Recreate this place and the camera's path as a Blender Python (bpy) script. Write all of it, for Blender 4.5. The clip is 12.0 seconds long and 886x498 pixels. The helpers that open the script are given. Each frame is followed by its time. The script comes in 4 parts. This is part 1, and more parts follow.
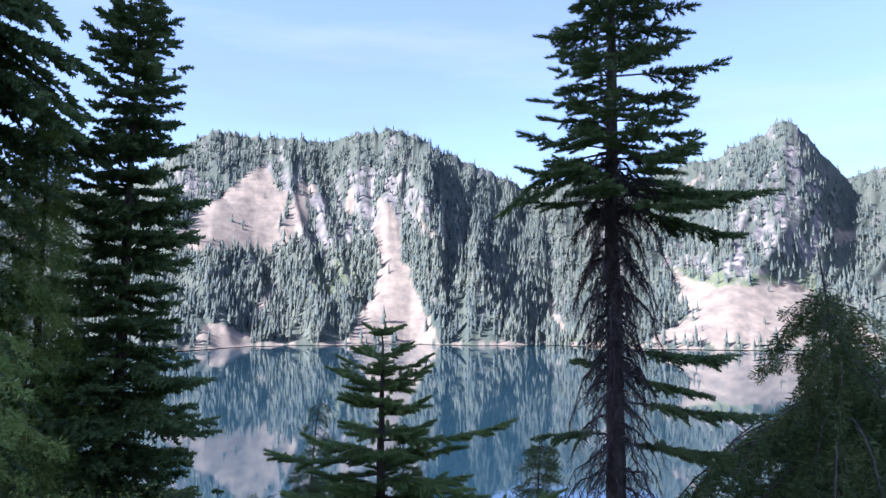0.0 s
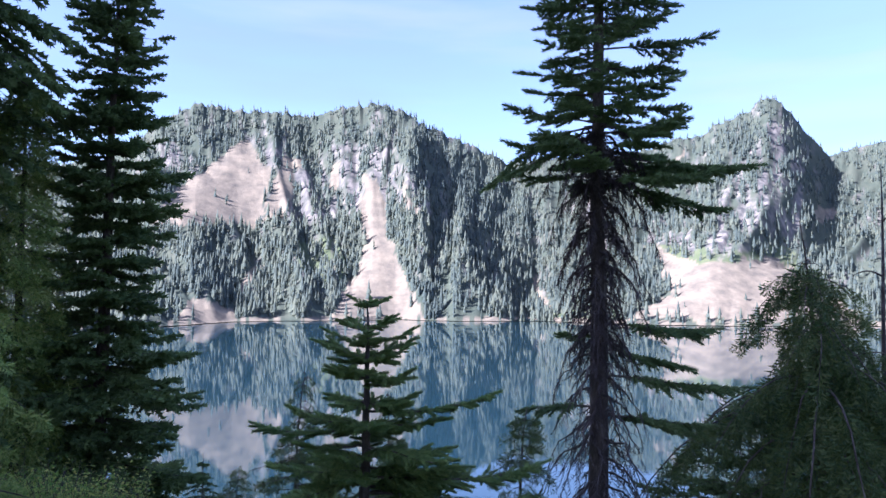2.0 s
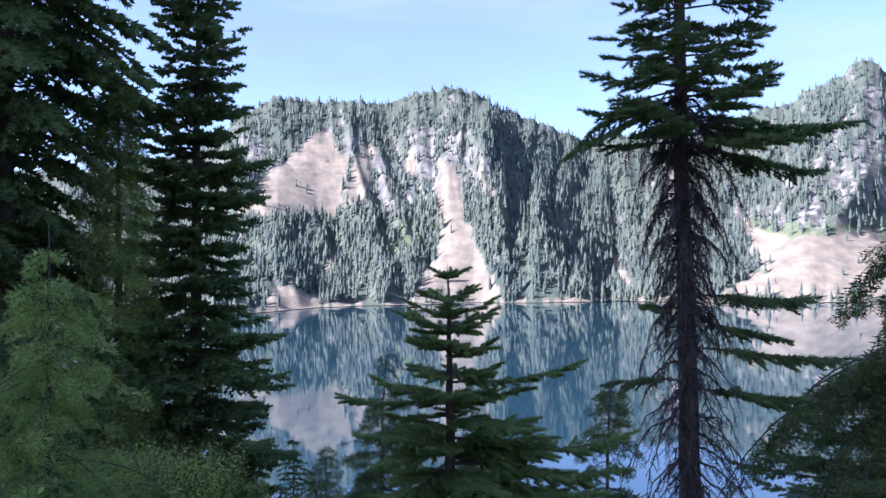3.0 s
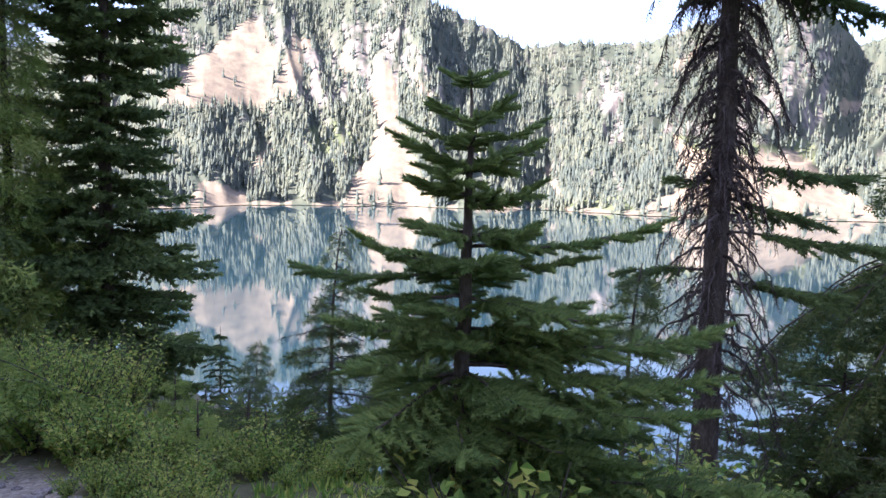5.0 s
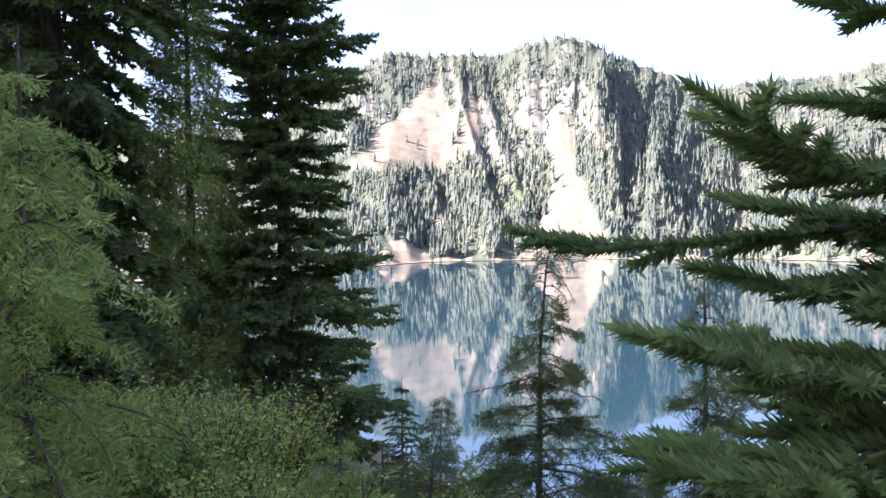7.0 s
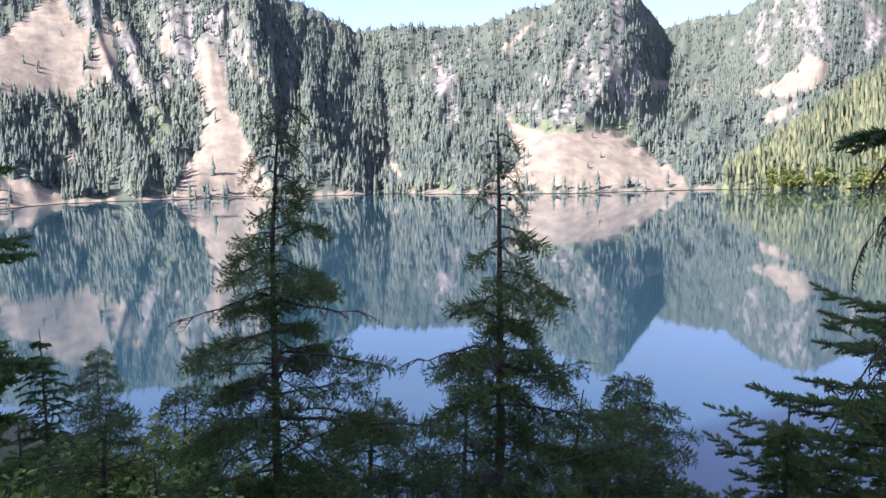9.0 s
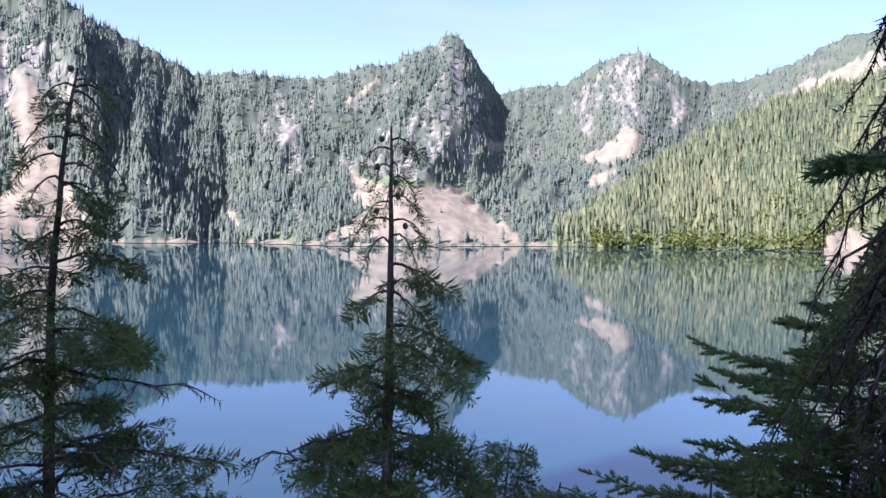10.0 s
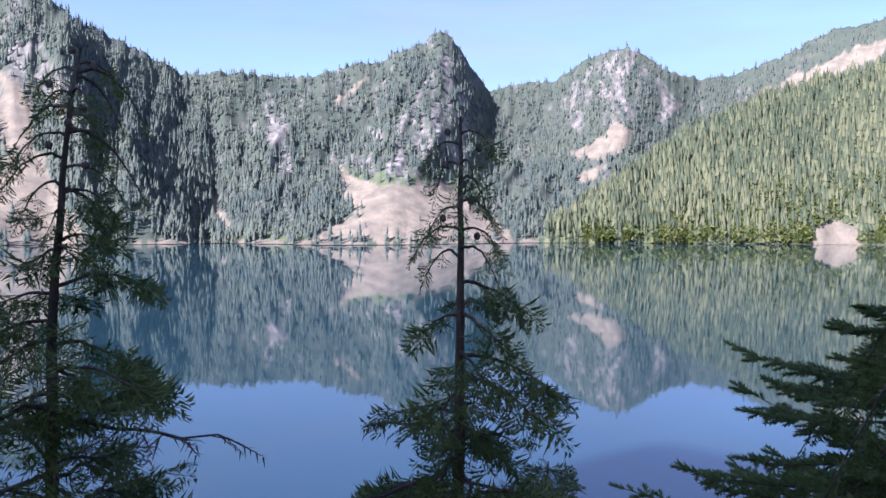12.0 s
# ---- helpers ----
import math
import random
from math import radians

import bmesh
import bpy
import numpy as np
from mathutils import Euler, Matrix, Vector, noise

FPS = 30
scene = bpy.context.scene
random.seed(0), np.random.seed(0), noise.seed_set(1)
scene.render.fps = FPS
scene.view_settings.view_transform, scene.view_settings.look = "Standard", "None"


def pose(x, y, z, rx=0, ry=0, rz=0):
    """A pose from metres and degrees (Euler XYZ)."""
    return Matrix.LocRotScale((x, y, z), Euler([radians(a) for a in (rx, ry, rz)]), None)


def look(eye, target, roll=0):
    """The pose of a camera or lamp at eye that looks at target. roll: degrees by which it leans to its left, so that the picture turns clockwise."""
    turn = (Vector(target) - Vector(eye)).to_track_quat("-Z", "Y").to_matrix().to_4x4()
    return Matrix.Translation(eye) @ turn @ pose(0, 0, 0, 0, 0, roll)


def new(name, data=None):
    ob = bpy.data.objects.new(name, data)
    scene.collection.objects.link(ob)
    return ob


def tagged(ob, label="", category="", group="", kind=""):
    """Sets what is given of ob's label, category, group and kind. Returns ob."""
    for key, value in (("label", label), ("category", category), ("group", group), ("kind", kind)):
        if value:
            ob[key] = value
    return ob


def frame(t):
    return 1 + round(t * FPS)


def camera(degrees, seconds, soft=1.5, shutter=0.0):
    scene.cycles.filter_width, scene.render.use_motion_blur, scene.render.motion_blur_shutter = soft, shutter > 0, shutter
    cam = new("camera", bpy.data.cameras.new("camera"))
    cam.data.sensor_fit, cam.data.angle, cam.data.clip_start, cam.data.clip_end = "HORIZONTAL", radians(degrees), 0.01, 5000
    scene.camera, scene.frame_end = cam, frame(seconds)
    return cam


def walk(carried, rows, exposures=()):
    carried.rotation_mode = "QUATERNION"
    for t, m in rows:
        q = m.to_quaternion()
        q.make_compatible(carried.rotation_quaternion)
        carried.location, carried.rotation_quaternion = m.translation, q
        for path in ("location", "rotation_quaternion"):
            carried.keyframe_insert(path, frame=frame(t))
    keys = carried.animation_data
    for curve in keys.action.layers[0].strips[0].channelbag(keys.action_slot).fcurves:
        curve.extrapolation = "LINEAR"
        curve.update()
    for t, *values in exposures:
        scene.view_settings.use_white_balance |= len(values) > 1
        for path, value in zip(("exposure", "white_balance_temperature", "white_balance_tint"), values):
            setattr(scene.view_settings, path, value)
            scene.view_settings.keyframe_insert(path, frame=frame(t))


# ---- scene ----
cam = camera(63.4, 12.0)
LEAN = 0.7
PATH = [
    (0, (0.088, 0.154, 1.569), (0.081, 2.147, 1.735), 1.3),
    (0.5, (0.095, 0.19, 1.562), (0.132, 2.186, 1.678), 1.0),
    (1, (0.103, 0.19, 1.56), (0.163, 2.185, 1.678), 1.4),
    (1.5, (0.103, 0.185, 1.548), (0.163, 2.181, 1.659), 1.3),
    (2, (0.086, 0.177, 1.544), (0.122, 2.174, 1.644), 1.4),
    (2.5, (0.067, 0.173, 1.511), (0.034, 2.171, 1.588), 0.8),
    (3, (0.074, 0.232, 1.453), (-0.105, 2.223, 1.503), -0.0),
    (3.2, (0.08, 0.275, 1.399), (-0.183, 2.257, 1.44), -0.0),
    (4.8, (-0.461, 1.705, 1.033), (-0.526, 3.697, 0.862), 4.1),
    (5, (-0.466, 1.921, 0.987), (-0.448, 3.91, 0.775), 2.5),
    (5.5, (-0.454, 2.469, 0.829), (-0.593, 4.457, 0.663), 1.3),
    (6, (-0.633, 2.87, 0.728), (-0.914, 4.848, 0.635), 1.4),
    (6.5, (-0.755, 3.476, 0.618), (-1.206, 5.424, 0.562), 0.7),
    (6.7, (-0.804, 3.63, 0.575), (-1.297, 5.567, 0.511), 0.6),
    (8.3, (-1.596, 4.644, 0.153), (-1.622, 6.64, 0.03), -2.4),
    (8.5, (-1.575, 4.856, 0.083), (-1.454, 6.842, -0.126), -1.1),
    (9, (-1.504, 5.395, 0.033), (-1.055, 7.329, -0.207), 0.3),
    (9.5, (-1.485, 5.945, -0.059), (-0.871, 7.837, -0.267), 0.5),
    (10, (-1.379, 6.423, -0.12), (-0.514, 8.224, -0.205), 2.2),
    (10.5, (-1.488, 6.716, -0.111), (-0.631, 8.519, -0.228), 1.5),
    (11, (-1.568, 6.86, -0.088), (-0.791, 8.702, -0.166), 2.0),
    (11.5, (-1.483, 6.929, -0.087), (-0.703, 8.768, -0.182), 1.9),
    (12, (-1.437, 6.965, -0.094), (-0.55, 8.756, -0.185), 1.5),
]
EXPOSURES = [(0, 2.95, 5450, 24), (3.2, 2.95, 5450, 24), (4.8, 3.6, 6500, 24), (6.7, 3.7, 6500, 24), (8.5, 3.1, 6150, 23), (9.5, 2.95, 5950, 23), (10.5, 2.7, 5650, 24), (11.2, 2.6, 5600, 24), (12, 2.55, 5550, 25)]
walk(cam, [(t, pose(0, 0, 0, 0, LEAN, 0) @ look(eye, target, roll)) for t, eye, target, roll in PATH], EXPOSURES)

import functools

# ---- sky and sun ----
SUN_AZ, SUN_EL = -114.0, 36.0      # degrees clockwise from +y, and above the horizon
world = bpy.data.worlds.new("sky")
scene.world = world
world.use_nodes = True
wn, wl = world.node_tree.nodes, world.node_tree.links
wn.clear()
sky = wn.new("ShaderNodeTexSky")
sky.sky_type, sky.sun_disc = "NISHITA", False
sky.sun_elevation, sky.sun_rotation = radians(SUN_EL), radians(SUN_AZ)
sky.air_density, sky.dust_density, sky.ozone_density, sky.altitude = 1.0, 2.0, 2.2, 1200
# thin cirrus streaks
wco = wn.new("ShaderNodeTexCoord")
wmap = wn.new("ShaderNodeMapping")
wmap.inputs["Scale"].default_value = (1.6, 1.6, 9.0)
wmap.inputs["Rotation"].default_value = (0.12, 0.1, 0.4)
wnoise = wn.new("ShaderNodeTexNoise")
wnoise.inputs["Scale"].default_value, wnoise.inputs["Detail"].default_value = 1.7, 6.0
wramp = wn.new("ShaderNodeValToRGB")
wramp.color_ramp.elements[0].color, wramp.color_ramp.elements[1].color = (0.35, 0.35, 0.35, 1), (0.65, 0.65, 0.65, 1)
wramp.color_ramp.elements[0].position, wramp.color_ramp.elements[1].position = 0.4, 0.95
wmix = wn.new("ShaderNodeMix")
wmix.data_type = "RGBA"
wmix.inputs[7].default_value = (1.2, 1.32, 2.3, 1)
wstreak, wmap2, wramp2, wmix2 = wn.new("ShaderNodeTexNoise"), wn.new("ShaderNodeMapping"), wn.new("ShaderNodeValToRGB"), wn.new("ShaderNodeMix")
wmap2.inputs["Scale"].default_value, wmap2.inputs["Rotation"].default_value = (1.0, 1.0, 7.0), (0.1, -0.08, 0.9)
wstreak.inputs["Scale"].default_value, wstreak.inputs["Detail"].default_value = 2.6, 7.0
wramp2.color_ramp.elements[0].position, wramp2.color_ramp.elements[1].position = 0.5, 0.8
wramp2.color_ramp.elements[1].color = (0.45, 0.45, 0.45, 1)
wmix2.data_type = "RGBA"
wmix2.inputs[7].default_value = (2.1, 2.25, 2.8, 1)
wback, wout = wn.new("ShaderNodeBackground"), wn.new("ShaderNodeOutputWorld")
wback.inputs["Strength"].default_value = 0.055
wl.new(wco.outputs["Generated"], wmap.inputs["Vector"])
wl.new(wmap.outputs["Vector"], wnoise.inputs["Vector"])
wl.new(wnoise.outputs["Fac"], wramp.inputs["Fac"])
wl.new(wramp.outputs["Color"], wmix.inputs[0])
wl.new(sky.outputs["Color"], wmix.inputs[6])
wl.new(wco.outputs["Generated"], wmap2.inputs["Vector"])
wl.new(wmap2.outputs["Vector"], wstreak.inputs["Vector"])
wl.new(wstreak.outputs["Fac"], wramp2.inputs["Fac"])
wl.new(wramp2.outputs["Color"], wmix2.inputs[0])
wl.new(wmix.outputs[2], wmix2.inputs[6])
wl.new(wmix2.outputs[2], wback.inputs["Color"])
wl.new(wback.outputs["Background"], wout.inputs["Surface"])

sun = new("sun", bpy.data.lights.new("sun", "SUN"))
sun.data.energy, sun.data.angle, sun.data.color = 2.4, radians(0.6), (1.0, 0.96, 0.9)
sa, se = radians(SUN_AZ), radians(SUN_EL)
SUN_WAY = Vector((math.sin(sa) * math.cos(se), math.cos(sa) * math.cos(se), math.sin(se)))
sun.matrix_world = look(SUN_WAY * 100, (0, 0, 0))


# ---- materials ----
def material(name, colours, scale=8.0, rough=0.8, bump=0.0, fine=60.0, island=0.0, spec=0.3, stretch=(1, 1, 1), through_light=0.0, each_tone=0.0):
    """A matte surface with two scales of variation between three colours, relief, and a shift of tone from piece to piece."""
    m = bpy.data.materials.new(name)
    m.use_nodes = True
    n, l = m.node_tree.nodes, m.node_tree.links
    b = n["Principled BSDF"]
    b.inputs["Roughness"].default_value = rough
    b.inputs["Specular IOR Level"].default_value = spec
    co, mp = n.new("ShaderNodeTexCoord"), n.new("ShaderNodeMapping")
    mp.inputs["Scale"].default_value = stretch
    l.new(co.outputs["Object"], mp.inputs["Vector"])
    big, small = n.new("ShaderNodeTexNoise"), n.new("ShaderNodeTexNoise")
    big.inputs["Scale"].default_value, big.inputs["Detail"].default_value = scale, 5
    small.inputs["Scale"].default_value, small.inputs["Detail"].default_value = fine, 3
    ramp = n.new("ShaderNodeValToRGB")
    e = ramp.color_ramp.elements
    e[0].position, e[0].color = 0.32, (*colours[0], 1)
    e[1].position, e[1].color = 0.68, (*colours[2], 1)
    mid = e.new(0.5)
    mid.color = (*colours[1], 1)
    add = n.new("ShaderNodeMath")
    add.operation = "MULTIPLY_ADD"
    add.inputs[1].default_value, add.inputs[2].default_value = 0.35, 0.0
    tot = n.new("ShaderNodeMath")
    tot.operation = "MULTIPLY_ADD"
    tot.inputs[1].default_value = 0.65
    for t in (big, small):
        l.new(mp.outputs["Vector"], t.inputs["Vector"])
    l.new(small.outputs["Fac"], add.inputs[0])
    l.new(big.outputs["Fac"], tot.inputs[0])
    l.new(add.outputs[0], tot.inputs[2])
    fac = tot.outputs[0]
    if island:
        geo, isl = n.new("ShaderNodeNewGeometry"), n.new("ShaderNodeMath")
        isl.operation = "MULTIPLY_ADD"
        isl.inputs[1].default_value = island
        sub = n.new("ShaderNodeMath")
        sub.operation = "SUBTRACT"
        sub.inputs[1].default_value = island / 2
        l.new(geo.outputs["Random Per Island"], isl.inputs[0])
        l.new(fac, isl.inputs[2])
        l.new(isl.outputs[0], sub.inputs[0])
        fac = sub.outputs[0]
        info, shift = n.new("ShaderNodeObjectInfo"), n.new("ShaderNodeMath")
        shift.operation = "MULTIPLY_ADD"
        shift.inputs[1].default_value = each_tone
        l.new(info.outputs["Random"], shift.inputs[0])
        l.new(fac, shift.inputs[2])
        even = n.new("ShaderNodeMath")
        even.operation = "SUBTRACT"
        even.inputs[1].default_value = each_tone / 2
        l.new(shift.outputs[0], even.inputs[0])
        fac = even.outputs[0]
    l.new(fac, ramp.inputs["Fac"])
    l.new(ramp.outputs["Color"], b.inputs["Base Color"])
    if bump:
        bp = n.new("ShaderNodeBump")
        bp.inputs["Strength"].default_value, bp.inputs["Distance"].default_value = 0.8, bump
        l.new(tot.outputs[0], bp.inputs["Height"])
        l.new(bp.outputs["Normal"], b.inputs["Normal"])
    if through_light:
        out = n["Material Output"]
        tr, mx = n.new("ShaderNodeBsdfTranslucent"), n.new("ShaderNodeMixShader")
        mx.inputs[0].default_value = through_light
        l.new(ramp.outputs["Color"], tr.inputs["Color"])
        l.new(b.outputs[0], mx.inputs[1])
        l.new(tr.outputs[0], mx.inputs[2])
        l.new(mx.outputs[0], out.inputs["Surface"])
    return m


FIR = material("fir_needles", [(0.1, 0.165, 0.052), (0.17, 0.25, 0.075), (0.27, 0.34, 0.1)], 1.5, 0.55, island=0.3, fine=14, through_light=0.48)
FIR_DARK = material("dark_fir_needles", [(0.08, 0.13, 0.048), (0.14, 0.2, 0.068), (0.2, 0.265, 0.088)], 0.8, 0.6, island=0.3, fine=9, through_light=0.48)
CEDAR = material("cedar_sprays", [(0.05, 0.09, 0.028), (0.1, 0.15, 0.042), (0.18, 0.21, 0.06)], 1.2, 0.55, island=0.35, fine=12, through_light=0.4)
# Brighter copy of CEDAR; the extra brightness on these cedars is in the colour.
BRIGHT_CEDAR = material("bright_cedar_sprays", [(0.16, 0.25, 0.06), (0.27, 0.37, 0.09), (0.4, 0.44, 0.12)], 1.2, 0.55, island=0.35, fine=12, through_light=0.48)
SHRUB = material("shrub_leaves", [(0.14, 0.26, 0.05), (0.27, 0.4, 0.08), (0.52, 0.5, 0.12)], 0.6, 0.5, island=0.55, each_tone=0.16, fine=9, through_light=0.5)
BARK = material("conifer_bark", [(0.035, 0.027, 0.02), (0.085, 0.066, 0.05), (0.19, 0.16, 0.13)], 9, 0.9, bump=0.05, fine=55, stretch=(1, 1, 0.35))
DEAD = material("dead_twigs", [(0.035, 0.026, 0.022), (0.07, 0.054, 0.047), (0.14, 0.12, 0.11)], 7, 0.9, fine=40)
GRAVEL = material("trail_gravel", [(0.17, 0.14, 0.12), (0.30, 0.26, 0.23), (0.46, 0.42, 0.39)], 5, 0.95, bump=0.02, fine=45)
# Yellower than the mountain conifers: the hillside's sunlit tone is in the colour.
SUNLIT_FOREST = material("sunlit_hillside_conifers", [(0.09, 0.115, 0.068), (0.135, 0.155, 0.085), (0.21, 0.215, 0.115)], 0.012, 0.8, island=0.5, fine=0.08, through_light=0.4)


def ground_material():
    """Forest floor that turns to trail gravel where the vertex layer says so."""
    m = material("forest_ground", [(0.06, 0.05, 0.028), (0.10, 0.10, 0.042), (0.17, 0.14, 0.08)], 1.3, 0.95, bump=0.05, fine=16)
    n, l = m.node_tree.nodes, m.node_tree.links
    b = n["Principled BSDF"]
    soil = b.inputs["Base Color"].links[0].from_socket
    co, vor, ramp, at, mx = n.new("ShaderNodeTexCoord"), n.new("ShaderNodeTexVoronoi"), n.new("ShaderNodeValToRGB"), n.new("ShaderNodeAttribute"), n.new("ShaderNodeMix")
    vor.inputs["Scale"].default_value = 28
    ramp.color_ramp.elements[0].color, ramp.color_ramp.elements[1].color = (0.2, 0.16, 0.12, 1), (0.54, 0.46, 0.37, 1)
    at.attribute_name = "gravel"
    mx.data_type = "RGBA"
    l.new(co.outputs["Object"], vor.inputs["Vector"])
    l.new(vor.outputs["Color"], ramp.inputs["Fac"])
    l.new(at.outputs["Fac"], mx.inputs[0])
    l.new(soil, mx.inputs[6])
    l.new(ramp.outputs["Color"], mx.inputs[7])
    l.new(mx.outputs[2], b.inputs["Base Color"])
    return m


GROUND = ground_material()
# Distance haze put into the colour: pale, bluish grey-green conifers.
HAZED_FOREST = material("haze_tinted_conifers", [(0.1, 0.13, 0.118), (0.14, 0.17, 0.142), (0.185, 0.205, 0.152)], 0.012, 0.8, island=0.35, fine=0.08, through_light=0.45)
GROVE = material("shore_broadleaf", [(0.11, 0.145, 0.04), (0.16, 0.19, 0.05), (0.24, 0.24, 0.07)], 0.02, 0.8, island=0.5, fine=0.3, through_light=0.45)


def water_material():
    m = bpy.data.materials.new("lake_water")
    m.use_nodes = True
    n, l = m.node_tree.nodes, m.node_tree.links
    b = n["Principled BSDF"]
    b.inputs["Base Color"].default_value = (0.014, 0.038, 0.052, 1)
    b.inputs["Roughness"].default_value, b.inputs["IOR"].default_value = 0.03, 1.85
    b.inputs["Specular IOR Level"].default_value = 0.5
    co, mp, tx, bp = n.new("ShaderNodeTexCoord"), n.new("ShaderNodeMapping"), n.new("ShaderNodeTexNoise"), n.new("ShaderNodeBump")
    mp.inputs["Scale"].default_value = (0.25, 1.0, 1)
    tx.inputs["Scale"].default_value, tx.inputs["Detail"].default_value = 0.5, 3
    bp.inputs["Strength"].default_value, bp.inputs["Distance"].default_value = 0.15, 0.013
    l.new(co.outputs["Object"], mp.inputs["Vector"])
    l.new(mp.outputs["Vector"], tx.inputs["Vector"])
    l.new(tx.outputs["Fac"], bp.inputs["Height"])
    l.new(bp.outputs["Normal"], b.inputs["Normal"])
    return m


def slope_material():
    """Mountainside: forest soil, with scree, cliff rock and meadow where the vertex layers say so."""
    m = bpy.data.materials.new("mountainside")
    m.use_nodes = True
    n, l = m.node_tree.nodes, m.node_tree.links
    b = n["Principled BSDF"]
    b.inputs["Roughness"].default_value, b.inputs["Specular IOR Level"].default_value = 0.95, 0.1
    co = n.new("ShaderNodeTexCoord")

    def ramped(scale, detail, stops, stretch=(1, 1, 1)):
        mp, t, r = n.new("ShaderNodeMapping"), n.new("ShaderNodeTexNoise"), n.new("ShaderNodeValToRGB")
        mp.inputs["Scale"].default_value = stretch
        t.inputs["Scale"].default_value, t.inputs["Detail"].default_value, t.inputs["Roughness"].default_value = scale, detail, 0.65
        r.color_ramp.elements.new(0.5)
        for k, (p, c) in enumerate(sorted(stops)):
            r.color_ramp.elements[k].position, r.color_ramp.elements[k].color = p, (*c, 1)
        l.new(co.outputs["Object"], mp.inputs["Vector"])
        l.new(mp.outputs["Vector"], t.inputs["Vector"])
        l.new(t.outputs["Fac"], r.inputs["Fac"])
        return r.outputs["Color"], t.outputs["Fac"]

    # Soil lifted like the far conifers: haze's low contrast put into the colour.
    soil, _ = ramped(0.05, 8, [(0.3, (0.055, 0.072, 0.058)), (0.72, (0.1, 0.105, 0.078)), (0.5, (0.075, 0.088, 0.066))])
    rock, rf = ramped(0.13, 10, [(0.36, (0.085, 0.083, 0.082)), (0.62, (0.27, 0.235, 0.205)), (0.5, (0.165, 0.15, 0.136))], (1, 1, 0.5))
    scree, _ = ramped(0.1, 12, [(0.36, (0.145, 0.124, 0.099)), (0.64, (0.255, 0.208, 0.152)), (0.5, (0.2, 0.167, 0.126))])
    grass, _ = ramped(0.09, 8, [(0.3, (0.08, 0.11, 0.05)), (0.7, (0.2, 0.21, 0.10)), (0.5, (0.13, 0.155, 0.07))])
    colour = soil
    for layer, c in (("meadow", grass), ("cliff", rock), ("scree", scree)):
        at, mx = n.new("ShaderNodeAttribute"), n.new("ShaderNodeMix")
        at.attribute_name = layer
        mx.data_type = "RGBA"
        l.new(at.outputs["Fac"], mx.inputs[0])
        l.new(colour, mx.inputs[6])
        l.new(c, mx.inputs[7])
        colour = mx.outputs[2]
    l.new(colour, b.inputs["Base Color"])
    bp = n.new("ShaderNodeBump")
    bp.inputs["Strength"].default_value, bp.inputs["Distance"].default_value = 0.4, 1.6
    l.new(rf, bp.inputs["Height"])
    l.new(bp.outputs["Normal"], b.inputs["Normal"])
    return m


WATER, SLOPE = water_material(), slope_material()


# ---- mesh helpers ----
def mesh_from(name, verts, faces, mats, index=None, smooth=False):
    """A mesh from an array of vertices and an array of triangles or quads."""
    me = bpy.data.meshes.new(name)
    verts, faces = np.asarray(verts, dtype=np.float32), np.asarray(faces, dtype=np.int32)
    k = faces.shape[1]
    me.vertices.add(len(verts))
    me.vertices.foreach_set("co", verts.ravel())
    me.loops.add(faces.size)
    me.loops.foreach_set("vertex_index", faces.ravel())
    me.polygons.add(len(faces))
    me.polygons.foreach_set("loop_start", np.arange(0, faces.size, k, dtype=np.int32))
    for m in mats:
        me.materials.append(m)
    if index is not None:
        me.polygons.foreach_set("material_index", np.asarray(index, dtype=np.int32))
    if smooth:
        me.polygons.foreach_set("use_smooth", np.ones(len(faces), dtype=bool))
    me.update(calc_edges=True)
    return me


def part(name, me, parent, label=""):
    ob = new(name, me)
    ob.parent = parent
    return tagged(ob, label=label)


def lattice(i, j, seed):
    h = (i * 374761393 + j * 668265263 + seed * 1442695041) & 0xFFFFFFFF
    h = ((h ^ (h >> 13)) * 1274126177) & 0xFFFFFFFF
    return ((h ^ (h >> 16)) & 0xFFFF) / 65535.0


def value_noise(x, y, seed=0):
    x, y = np.asarray(x, float), np.asarray(y, float)
    i, j = np.floor(x).astype(np.int64), np.floor(y).astype(np.int64)
    u, v = x - i, y - j
    u, v = u * u * (3 - 2 * u), v * v * (3 - 2 * v)
    a, b = lattice(i, j, seed), lattice(i + 1, j, seed)
    c, d = lattice(i, j + 1, seed), lattice(i + 1, j + 1, seed)
    return (a * (1 - u) + b * u) * (1 - v) + (c * (1 - u) + d * u) * v


def fbm(x, y, octaves=4, seed=0):
    total, amp = 0.0, 0.5
    for k in range(octaves):
        total = total + amp * (value_noise(np.asarray(x) * 2 ** k, np.asarray(y) * 2 ** k, seed + k) - 0.5)
        amp *= 0.5
    return total


def grid_faces(rows, cols):
    a = (np.arange(rows - 1)[:, None] * cols + np.arange(cols - 1)[None, :]).ravel()
    return np.stack([a, a + 1, a + cols + 1, a + cols], 1)


